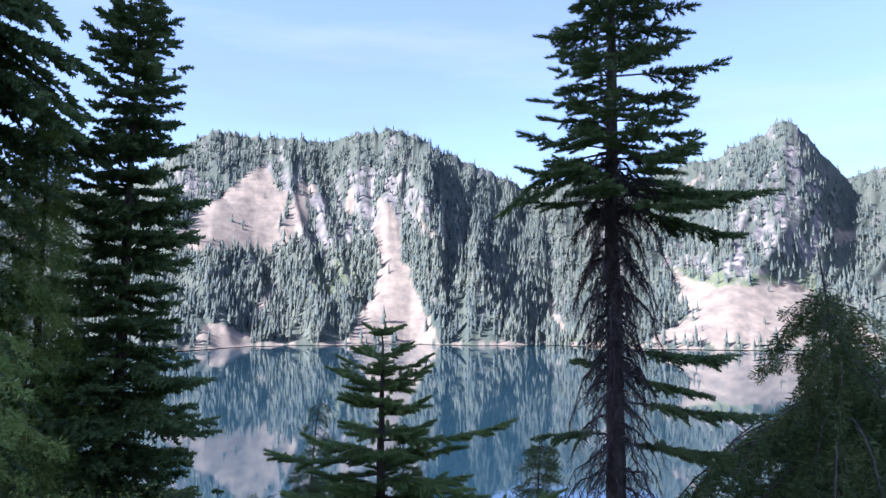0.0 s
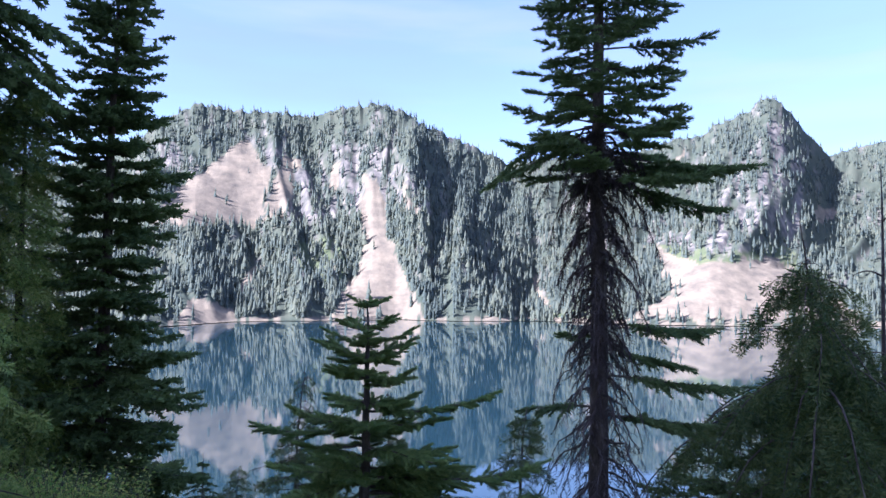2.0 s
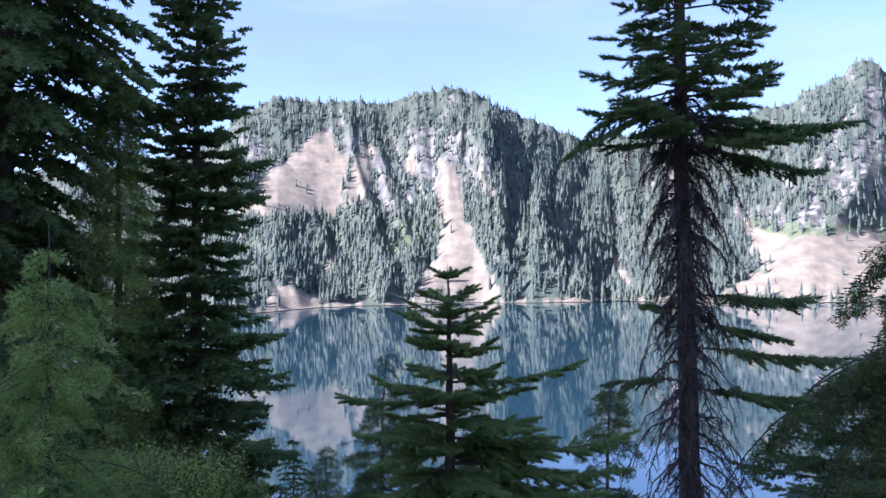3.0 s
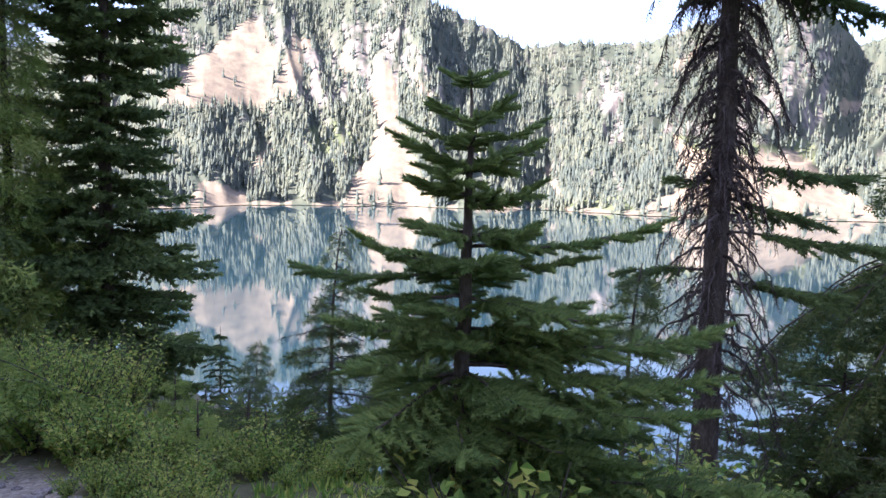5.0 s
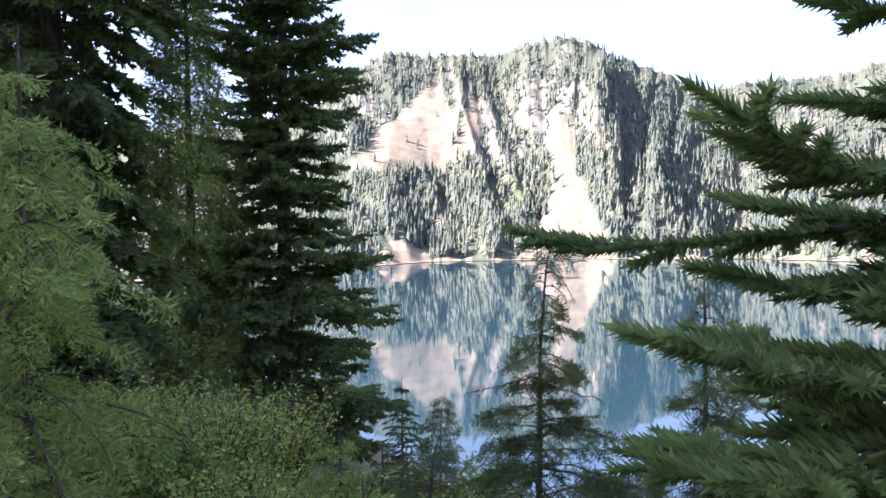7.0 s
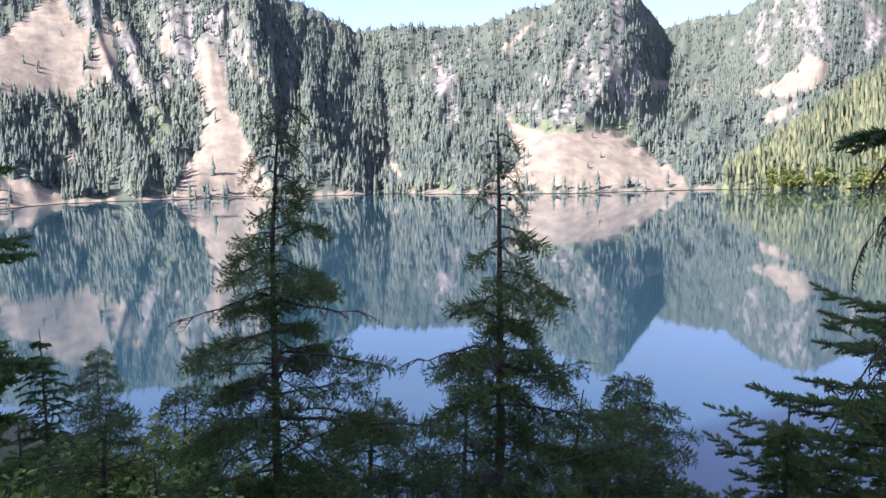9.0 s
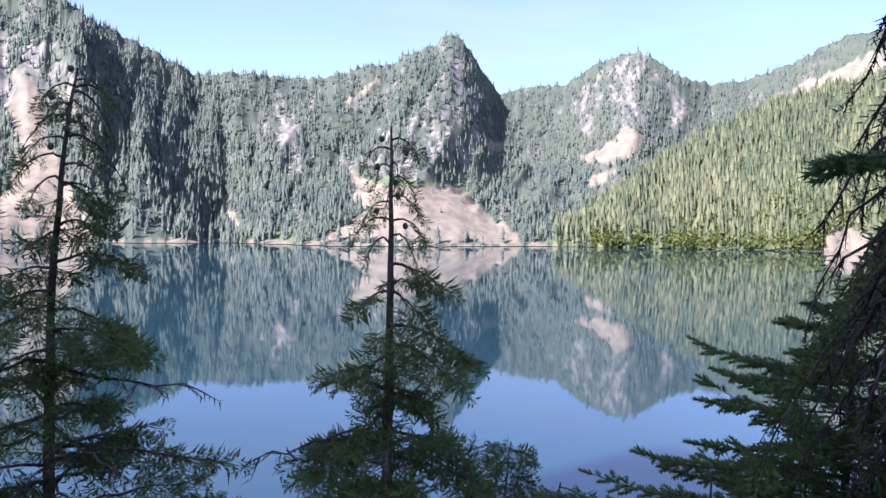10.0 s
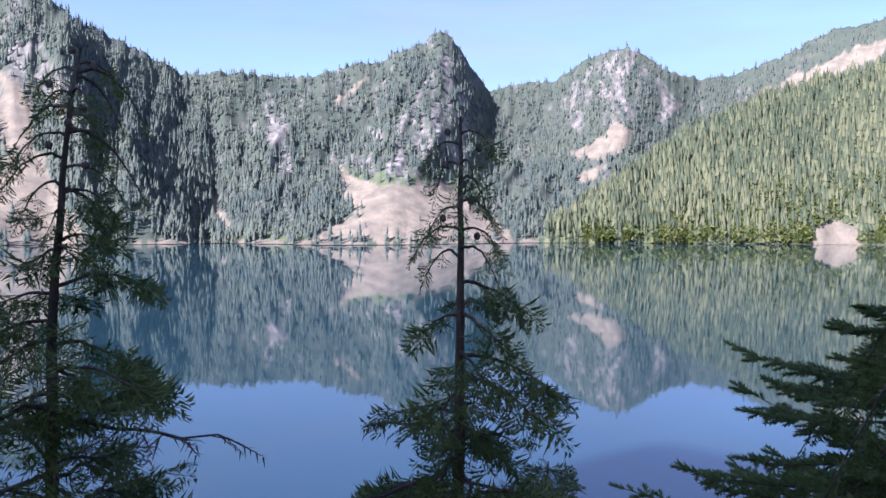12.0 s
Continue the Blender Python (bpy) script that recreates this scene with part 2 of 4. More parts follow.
def tube(points, radii, sides=6):
    """Vertices and triangles of a tapered round limb along points."""
    points, radii = np.asarray(points, float), np.asarray(radii, float)
    tan = np.gradient(points, axis=0)
    tan /= np.linalg.norm(tan, axis=1)[:, None] + 1e-9
    ref = np.where(np.abs(tan[:, 2:3]) > 0.9, np.array([[1.0, 0, 0]]), np.array([[0, 0, 1.0]]))
    u = np.cross(tan, ref)
    u /= np.linalg.norm(u, axis=1)[:, None]
    v = np.cross(tan, u)
    ang = np.arange(sides) * 2 * math.pi / sides
    ring = points[:, None] + radii[:, None, None] * (np.cos(ang)[None, :, None] * u[:, None] + np.sin(ang)[None, :, None] * v[:, None])
    n = len(points)
    f = []
    for i in range(n - 1):
        for s in range(sides):
            a, b = i * sides + s, i * sides + (s + 1) % sides
            f += [(a, b, b + sides), (a, b + sides, a + sides)]
    return ring.reshape(-1, 3), np.array(f, dtype=np.int32)


# ---- ground ----
LAKE = -21.0


def ground_z(x, y):
    x, y = np.asarray(x, float), np.asarray(y, float)
    e = y + 1.2 * (np.clip(x, -14, 30) + 1.5) - 10.0
    soft = np.log1p(np.exp(np.clip(e * 1.2, -30, 30))) / 1.2 + np.maximum(e * 1.2 - 30, 0) / 1.2
    z = -0.225 * np.clip(y, -40, 16) - 0.05 * np.maximum(x, 0) - 0.5 * soft
    # Unseen ridge added on the left to keep the sun off the foreground.
    away = -x - 26
    shade_ridge = np.clip(away, 0, 120) * np.clip(1.7 - np.abs(y - 3 + 0.5 * np.maximum(away, 0)) / (12 + 0.25 * np.maximum(away, 0)), 0, 1)
    z = z + 1.0 * shade_ridge + 0.2 * np.maximum(-y - 3, 0)
    lumps = 0.35 * fbm(x / 2.2, y / 2.2, 4, 5)
    trail = np.exp(-(path_gap(x, y) / 0.55) ** 2)
    return np.maximum(z + lumps * (1 - trail) + 0.10 * (1 - trail), LAKE - 6)


TRAIL = np.array([(0.5, -6.0), (0.0, 0.0), (-0.6, 1.6), (-1.25, 3.2), (-2.1, 4.8), (-3.0, 6.2), (-3.9, 7.6), (-5.6, 8.8), (-9.0, 9.6)])


def path_gap(x, y):
    """How far a place is from the middle of the trail."""
    p = np.stack([np.asarray(x, float), np.asarray(y, float)], -1)
    best = np.full(p.shape[:-1], 1e9)
    for a, b in zip(TRAIL[:-1], TRAIL[1:]):
        d = b - a
        t = np.clip(((p - a) @ d) / (d @ d), 0, 1)
        best = np.minimum(best, np.linalg.norm(p - (a + t[..., None] * d), axis=-1))
    return best


def spread(lo, hi, fine_lo, fine_hi, fine, coarse):
    return np.concatenate([np.arange(lo, fine_lo, coarse), np.arange(fine_lo, fine_hi, fine), np.arange(fine_hi, hi + coarse, coarse)])


gx, gy = spread(-320, 120, -14, 12, 0.2, 3.5), spread(-260, 140, -4, 20, 0.2, 3.5)
GX, GY = np.meshgrid(gx, gy)
GZ = ground_z(GX, GY)
gmesh = mesh_from("ground", np.stack([GX, GY, GZ], -1).reshape(-1, 3), grid_faces(len(gy), len(gx)), [GROUND], smooth=True)
gmesh.attributes.new("gravel", "FLOAT", "POINT").data.foreach_set("value", np.clip((0.46 - path_gap(GX, GY)) / 0.25 + 1.6 * fbm(GX * 1.7, GY * 1.7, 3, 9), 0, 1).ravel().astype(np.float32))
tagged(new("ground", gmesh), "steep forest floor of needles and soil with a gravel trail", "ground", kind="structure")

bm = bmesh.new()
bmesh.ops.create_circle(bm, cap_ends=True, segments=64, radius=2200, matrix=Matrix.Translation((0, 300, LAKE)))
lake_me = bpy.data.meshes.new("water")
bm.to_mesh(lake_me)
bm.free()
lake_me.materials.append(WATER)
tagged(new("water", lake_me), "still blue-green mountain lake mirroring the slopes", "lake", kind="structure")

# ---- mountains: bearing (degrees), rise of the crest, its distance; bearing and distance of the shore ----
CREST = np.array([(-60, 0.10, 900), (-30, 0.13, 800), (-24, 0.155, 740), (-21.7, 0.191, 700), (-20.9, 0.208, 690), (-18.1, 0.237, 690), (-15.1, 0.2325, 690),
                  (-9.4, 0.2325, 690), (-6.8, 0.2467, 690), (-4, 0.2525, 690), (-2.2, 0.2416, 695), (-0.4, 0.2207, 700), (1.9, 0.2062, 710), (4.3, 0.186, 720),
                  (6.2, 0.172, 735), (9.6, 0.1767, 745), (14.3, 0.1755, 765), (16.9, 0.185, 775), (19.5, 0.2004, 785), (20.4, 0.197, 790), (22.1, 0.2157, 790),
                  (24.3, 0.2303, 790), (25.5, 0.2459, 790), (26.5, 0.2355, 795), (27.9, 0.2005, 820), (29.5, 0.1662, 900), (31.5, 0.1746, 930), (34.6, 0.1786, 930)])
CREST_EAST = np.array([(36.7, 0.2067, 900), (40, 0.2211, 880), (43, 0.188, 900), (45.4, 0.1759, 960), (48.1, 0.1827, 1000), (50.6, 0.1972, 1000),
                       (54, 0.2273, 1000), (56.3, 0.232, 1000), (62, 0.25, 1000), (90, 0.28, 1000)])
CREST = np.concatenate([CREST, CREST_EAST])
SHORE = np.array([(-60, 260), (-30, 340), (-20.5, 388), (-15, 432), (-11, 440), (-7.4, 444), (-2.7, 463), (2.1, 452), (9.2, 470), (16.3, 452), (23.5, 470),
                  (34, 540), (40, 565), (46.5, 600), (53, 650), (57, 690), (90, 800)])
HILL = np.array([(34, -0.036, 545), (41, 0.055, 640), (45, 0.103, 690), (50.2, 0.143, 740), (53.8, 0.160, 770), (57.5, 0.172, 800), (65, 0.2, 820), (90, 0.25, 850)])


def crest_at(az, table=CREST):
    return np.interp(az, table[:, 0], table[:, 1]), np.interp(az, table[:, 0], table[:, 2])


def mountain_z(az, u):
    """Distance and height of the mountainside at a bearing, u from 0 at the shore to 1 at the crest and past it."""
    rise, far = crest_at(az)
    near = np.interp(az, SHORE[:, 0], SHORE[:, 1]) + 9 * fbm(az * 0.7, az * 0, 2, 3) * np.clip(1 - 4 * u, 0, 1)
    r = near + (far - near) * u
    top = 1.5 + rise * far
    up = np.clip(u, 0, 1)
    z = LAKE + (top - LAKE) * (0.62 * up + 0.38 * up ** 2.2)
    lay = az + 7 * fbm(az * 0.11, u * 1.1, 3, 8) + 6.5 * (1 - up) * np.tanh((az + 5) / 6)
    ribs = fbm(lay * 0.26, u * 0.9, 4, 21)
    gully = np.abs(fbm(lay * 0.5, u * 1.2 + 7, 3, 52))
    crag = fbm(az * 0.8, u * 7, 4, 33)
    spur = 26 * np.exp(-((az + 3.5 - 5 * (1 - up)) / 3.6) ** 2) - 20 * np.exp(-((az - 9.5) / 4.5) ** 2) + 18 * np.exp(-((az - 24.0 + 3 * (1 - up)) / 2.6) ** 2) + 14 * np.exp(-((az - 39.5) / 2.4) ** 2)
    calm = 1 - 0.98 * soft_scree(az, np.degrees(np.arctan2(z - 1.5, r)))
    z = z + (spur + (52 * ribs + 50 * gully - 8 + 12 * crag) * calm) * np.sin(math.pi * np.clip(u, 0, 1)) ** 0.8
    z = z + 9 * fbm(az * 3.1, az * 0 + 4, 3, 41) * np.clip(u * 3 - 2, 0, 1) * calm
    return r, np.where(u > 1, z - (u - 1) * 300, z)


def hill_z(az, u):
    rise, far = crest_at(az, HILL)
    near = np.interp(az, SHORE[:, 0], SHORE[:, 1]) - 6 + 10 * fbm(az * 0.9, az * 0, 4, 3)
    r = near + np.maximum(far - near, 2) * u
    top = 1.5 + rise * far
    z = LAKE + (top - LAKE) * np.clip(u, 0, 1) ** 0.9 + 22 * fbm(az * 0.5, u * 2, 4, 61) * np.sin(math.pi * np.clip(u, 0, 1))
    return r, np.where(u > 1, z - (u - 1) * 250, z)


def inside(px, py, poly):
    """Which of the places lie inside a polygon."""
    res = np.zeros(np.shape(px), bool)
    n = len(poly)
    for i in range(n):
        (x1, y1), (x2, y2) = poly[i], poly[(i + 1) % n]
        cross = (y1 > py) != (y2 > py)
        res ^= cross & (px < (x2 - x1) * (py - y1) / ((y2 - y1) or 1e-9) + x1)
    return res


# bare ground, as bearing and elevation in degrees
SCREE = [[(-14.8, 11.0), (-21.2, 5.0), (-21, 4.3), (-13.4, 4.4), (-12.6, 8.5)], [(-5.4, 8.6), (-4.2, 8.6), (-3.2, 3.6), (-0.2, -2.6), (-8.0, -2.8), (-5.4, 1.2)],
         [(17.2, 3.2), (20.2, 1.9), (25.8, 2.2), (31.5, -2.2), (15.0, -2.6), (18.9, -0.6)], [(34.2, 4.4), (37.6, 5.4), (39.2, 7.0), (40.8, 6.2), (40.2, 5.0), (38.0, 4.2)],
         [(36.0, 2.9), (38.2, 3.9), (38.4, 3.2), (37.0, 2.4)], [(8.2, 0.6), (8.5, 0.6), (10.0, -2.4), (9.0, -2.6)], [(49.5, 8.8), (54.5, 11.3), (57, 11.8), (57, 10.6), (53, 9.3)],
         [(-19.0, -2.9), (-17.8, -1.2), (-15, -2.3), (-15, -3.1)], [(-13.6, 1.2), (-13.0, 1.0), (-14.6, -1.2), (-15.0, -0.6)], [(17.6, 8.6), (19.8, 10.3), (19.4, 9.6), (17.2, 7.6)],
         [(-11.6, 9.6), (-10.2, 9.9), (-11.6, 4.9), (-13.2, 4.9)], [(-7.8, 9.6), (-7.0, 9.4), (-7.4, 7.4), (-8.2, 7.6)], [(-2.6, 8.2), (-2.0, 8.0), (-1.0, 5.6), (-1.8, 5.8)],
         [(28.8, 6.0), (29.8, 5.4), (29.2, 4.6), (28.4, 5.2)]]
CLIFF = [[(-21.5, 8.6), (-20.5, 10.8), (-18.6, 9.4), (-17.2, 8.0), (-19.5, 7.4)], [(-14.8, 12.3), (-13.2, 12.3), (-11.0, 9.0), (-7.0, 11.2), (-3.0, 10.6), (-0.5, 9.0), (0.5, 5.6), (-3, 6.0), (-9, 4.6), (-13.5, 4.5)],
         [(33.6, 6.0), (35.6, 9.6), (38.2, 11.6), (40.6, 12.4), (42.4, 10.0), (44.0, 8.0), (42.6, 6.8), (39, 6.8), (36, 6.4)],
         [(16.6, 3.2), (17.4, 5.2), (22, 6.6), (24.2, 9.6), (25.2, 12.0), (26.8, 12), (28.0, 7.0), (27.6, 3.0), (22, 2.6)], [(11.5, 9.0), (13.5, 8.0), (14.2, 3.0), (12.6, 2.0)]]
MEADOW = [[(16.6, 3.4), (20, 2.9), (27, 3.1), (28.4, 1.0), (24, 1.6), (20, 1.5)], [(20, -0.2), (22.6, 0.4), (24.6, -2.4), (19.8, -2.4)], [(-11.0, 2.6), (-7.4, 4.2), (-6.0, 1.0), (-8.6, -0.8)],
          [(10.0, -1.6), (14.6, -1.7), (15.0, -2.6), (9.6, -2.6)]]


def cover(az, el):
    """How much scree, cliff and meadow there is at a bearing and elevation."""
    wa, we = az + 1.3 * fbm(az * 1.3, el * 1.3, 6, 71), el + 1.1 * fbm(az * 1.3, el * 1.3, 6, 77)
    s, c, m = (np.zeros(np.shape(az)) for _ in range(3))
    for out, polys in ((s, SCREE), (c, CLIFF), (m, MEADOW)):
        for poly in polys:
            out[inside(wa, we, poly)] = 0.55 if out is m else 1
    streak = fbm(az * 1.3, el * 0.35, 5, 83)
    fine = fbm(az * 2.6 + 2 * streak, el * 1.1, 4, 87)
    c = np.clip(c * (0.45 + 2.0 * streak + 4.0 * fine), 0, 1) + np.clip(4 * (fine + 0.6 * streak - 0.12), 0, 0.6) * (el > -1)
    s[(el < np.interp(az, SHORE[:, 0], -np.degrees(np.arctan(21.0 / SHORE[:, 1]))) + 0.12) & (fbm(az * 2.3, az * 0, 3, 12) > -0.05)] = 1
    return s, np.clip(c, 0, 1) * (1 - s), m


MASK_AZ, MASK_EL = np.arange(-62, 92, 0.1), np.arange(-6, 17, 0.1)


@functools.lru_cache(maxsize=None)
def scree_mask():
    """Scree over bearing and elevation, blurred."""
    A, E = np.meshgrid(MASK_AZ, MASK_EL)
    m = np.zeros(A.shape)
    for poly in SCREE:
        m[inside(A, E, poly)] = 1
    for axis in (0, 1, 0, 1, 0, 1):
        total = np.zeros(m.shape)
        for k in range(-6, 7):
            total += np.roll(m, k, axis)
        m = total / 13
    return m


def soft_scree(az, el):
    """Scree with a soft edge, for the shape of the slope."""
    m = scree_mask()
    x, y = np.clip((az + 62) / 0.1, 0, len(MASK_AZ) - 2), np.clip((el + 6) / 0.1, 0, len(MASK_EL) - 2)
    i, j = x.astype(int), y.astype(int)
    u, v = x - i, y - j
    return (m[j, i] * (1 - u) + m[j, i + 1] * u) * (1 - v) + (m[j + 1, i] * (1 - u) + m[j + 1, i + 1] * u) * v


# stony bank on the hillside's shore, as bearing and elevation in degrees
STONY_SHORE = [(52.8, -2.4), (53.2, -0.6), (54.4, -0.1), (55.8, -0.7), (56.2, -2.4)]


def slope_object(name, az, u, shape, label):
    AZ, U = np.meshgrid(az, u)
    r, z = shape(AZ, U)
    a = np.radians(AZ)
    me = mesh_from(name, np.stack([r * np.sin(a), r * np.cos(a), z], -1).reshape(-1, 3), grid_faces(len(u), len(az)), [SLOPE], smooth=True)
    el = np.degrees(np.arctan2(z - 1.5, r))
    for layer, values in zip(("scree", "cliff", "meadow"), cover(AZ, el)):
        if name == "hillside":
            values = {"meadow": values * 0 + 0.4, "cliff": values * 0, "scree": inside(AZ, el, STONY_SHORE) * 1.0}[layer]
        me.attributes.new(layer, "FLOAT", "POINT").data.foreach_set("value", values.ravel().astype(np.float32))
    return tagged(new(name, me), label, "mountain", kind="structure")


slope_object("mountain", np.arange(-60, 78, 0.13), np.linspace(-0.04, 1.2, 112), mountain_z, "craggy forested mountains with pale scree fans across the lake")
slope_object("hillside", np.arange(33.5, 85, 0.2), np.linspace(-0.04, 1.25, 60), hill_z, "densely forested hillside sloping down to the lake")


def cone_proto(layers, sides):
    """Vertices and triangles of a small far conifer one unit tall: tiers of boughs that stick out unevenly."""
    v, f = [], []
    for k in range(layers):
        z0 = 0.03 + 0.78 * k / layers
        z1 = 1.0 if k == layers - 1 else min(1.0, z0 + 1.35 / layers)
        w = 0.15 * (1 - 0.72 * k / layers)
        base = len(v)
        for s in range(sides):
            t = 2 * math.pi * (s + 0.5 * k) / sides
            r = w * (1.25 if (s + k) % 2 else 0.62)
            v.append((r * math.cos(t), r * math.sin(t), z0 - 0.03 * ((s * 7 + k * 3) % 3)))
        v.append((0, 0, z1))
        f += [(base + s, base + (s + 1) % sides, base + sides) for s in range(sides)]
    return np.array(v), np.array(f, dtype=np.int32)


def scatter(name, places, heights, proto, mat, label, category, wide=1.0, squash=1.0):
    """One mesh of many far trees."""
    pv, pf = proto
    rng = np.random.default_rng(len(places))
    n = len(places)
    turn, fat = rng.uniform(0, 6.28, n), rng.uniform(0.75, 1.3, n) * wide
    c, s = np.cos(turn)[:, None], np.sin(turn)[:, None]
    h = heights[:, None]
    x = (pv[:, 0] * c - pv[:, 1] * s) * h * fat[:, None]
    y = (pv[:, 0] * s + pv[:, 1] * c) * h * fat[:, None]
    z = pv[:, 2] * h * squash
    verts = np.stack([x, y, z], -1) + places[:, None, :]
    faces = pf[None] + (np.arange(n) * len(pv))[:, None, None]
    me = mesh_from(name, verts.reshape(-1, 3), faces.reshape(-1, 3), [mat])
    return tagged(new(name, me), label, category, kind="stuff")


rng = np.random.default_rng(4)
az = rng.uniform(-34, 60, 80000)
u = rng.uniform(0.0, 1.03, 80000)
r, z = mountain_z(az, u)
el = np.degrees(np.arctan2(z - 1.5, r))
s, c, m = cover(az, el)
clump = fbm(az * 0.8, el * 0.8, 4, 91)
chance = np.clip(0.62 + 2.0 * clump, 0.1, 1) * (1 - 0.985 * s) * (1 - 0.7 * c) * (1 - 0.75 * m)
hill_here = np.interp(az, HILL[:, 0], HILL[:, 1], left=-1)
keep = (rng.uniform(0, 1, len(az)) < chance * 0.5) & (np.tan(np.radians(el)) > hill_here - 0.02)
az, r, z = az[keep], r[keep], z[keep]
a = np.radians(az)
scatter("mountain_forest", np.stack([r * np.sin(a), r * np.cos(a), z - 0.5], -1), rng.uniform(5, 13, len(az)) * (0.8 + 0.4 * rng.uniform(0, 1, len(az)) ** 3) * np.where(z > 70, 0.85, 1.0) * np.where(z > 1.5 + r * np.interp(az, CREST[:, 0], CREST[:, 1]) * 0.93, 0.75, 1.0), cone_proto(3, 5), HAZED_FOREST,
        "conifers in pale haze-tinted green scattered over the mountain slopes", "forest")
az = rng.uniform(34, 61, 9500)
u = rng.uniform(0.0, 1.03, 9500)
r, z = hill_z(az, u)
keep = (rng.uniform(0, 1, len(az)) < np.clip((az - 33) / 8, 0.2, 1)) & ~inside(az, np.degrees(np.arctan2(z - 1.5, r)) + 0.15, STONY_SHORE)
az, r, z, u = az[keep], r[keep], z[keep], u[keep]
a = np.radians(az)
scatter("hillside_forest", np.stack([r * np.sin(a), r * np.cos(a), z - 0.5], -1), 7 + 15 * rng.uniform(0, 1, len(az)) ** 1.4, cone_proto(3, 6), SUNLIT_FOREST,
        "dense conifers coloured a sunlit yellow-green on the hillside above the shore", "forest")
az = rng.uniform(37, 60, 1500)
r, z = hill_z(az, 0.3 * rng.uniform(0.0, 1, 1500) ** 1.6)
keep = ~inside(az, np.degrees(np.arctan2(z - 1.5, r)) + 0.15, STONY_SHORE) & (rng.uniform(0, 1, 1500) < np.clip(0.6 + 2 * fbm(az * 0.7, az * 0, 3, 19), 0.1, 1))
az, r, z = az[keep], r[keep], z[keep]
a = np.radians(az)


def bush_proto():
    """A loose, uneven heap of small leaf clumps one unit tall."""
    rng = np.random.default_rng(6)
    v = []
    for k in range(46):
        d = rng.normal(0, 1, 3)
        d *= rng.uniform(0.2, 1) ** 0.5 / np.linalg.norm(d)
        c = np.array([0.34 * d[0], 0.34 * d[1], 0.5 + 0.45 * d[2]])
        for _ in range(3):
            v.append(c + rng.normal(0, 0.085, 3))
    return np.array(v), np.arange(len(v), dtype=np.int32).reshape(-1, 3)


scatter("shore_grove", np.stack([r * np.sin(a), r * np.cos(a), z - 0.5], -1), rng.uniform(5, 15, len(az)), bush_proto(), GROVE, "yellow-green broadleaf bushes along the lake shore", "bushes")


# ---- near conifers ----
def fir_spray(rings, each, reach, wide):
    """Triangles of a shoot one unit long along +x, with needles standing out all round it."""
    t = [[(0, -0.02, 0), (1, 0, 0), (0, 0.02, 0)]]
    for i in range(rings):
        x = 0.02 + 0.9 * i / rings
        r = reach * (1 - 0.35 * x)
        for k in range(each):
            a = 2 * math.pi * (k + 0.37 * i) / each
            c, s_ = math.cos(a), math.sin(a)
            out = r * (1.0 if s_ > -0.3 else 0.75)
            t.append([(x - wide / 2, -s_ * wide * 0.3, c * wide * 0.3), (x + wide / 2, s_ * wide * 0.3, -c * wide * 0.3), (x + 0.8 * reach, out * c, out * s_)])
    t.append([(0.85, -wide * 0.7, 0), (0.85, wide * 0.7, 0), (1.12, 0, 0.03)])
    return np.array(t, dtype=float)


def cedar_spray(pairs, wide, forks):
    """Triangles of an arching, fern-like spray one unit long, along +x, its leaflets uneven and bent down at the tip."""
    rng = np.random.default_rng(pairs)
    t = [[(0, -0.02, 0), (1, 0, -0.16), (0, 0.02, 0)]]
    for i in range(pairs):
        x = 0.05 + 0.88 * i / pairs + rng.normal(0, 0.02)
        side = -1 if i % 2 else 1
        d = 0.62 * (1 - 0.55 * x) * rng.uniform(0.65, 1.25)
        ang = rng.uniform(0.35, 0.85)
        z0, dx, dy = -0.16 * x * x, d * math.cos(ang), side * d * math.sin(ang)
        z1 = z0 - 0.1 * d + rng.normal(0, 0.04)
        mx, my, mz = x + dx * 0.55, dy * 0.55, (z0 + z1) / 2 + 0.03
        t.append([(x - wide / 2, -side * wide / 3, z0), (x + wide / 2, side * wide / 3, z0), (mx, my, mz)])
        t.append([(mx - wide * 0.45, my - side * wide * 0.3, mz), (mx + wide * 0.4, my + side * wide * 0.3, mz), (x + dx, dy, z1)])
        for q, turn in forks:
            bx, by = x + dx * q, dy * q
            c, s_ = math.cos(turn * side), math.sin(turn * side)
            k = rng.uniform(0.35, 0.6)
            ex, ey = (dx * c - dy * s_) * k, (dx * s_ + dy * c) * k
            t.append([(bx - wide * 0.4, by, z0 - 0.03 * q), (bx + wide * 0.4, by, z0 - 0.03 * q), (bx + ex, by + ey, z1 + rng.normal(0, 0.04))])
    t.append([(0.86, -0.03, -0.12), (0.86, 0.03, -0.12), (1.12, 0.02, -0.22)])
    return np.array(t, dtype=float)


def bare_spray():
    """Triangles of a dead twig with thin side shoots, one unit long."""
    rng = np.random.default_rng(2)
    t = [[(0, -0.035, 0), (1, 0.05, -0.3), (0, 0.035, 0)], [(0, 0, -0.035), (1, 0.05, -0.3), (0, 0, 0.02)]]
    for i in range(8):
        x, side, l = 0.12 + 0.1 * i, -1 if i % 2 else 1, rng.uniform(0.6, 1.5)
        t.append([(x, -0.02, -0.3 * x * x), (x + 0.045, 0.02, -0.3 * x * x), (x + 0.2 * l, side * 0.22 * l, -0.3 * x * x - 0.2 * l * rng.uniform(0.3, 1.3))])
    return np.array(t, dtype=float)


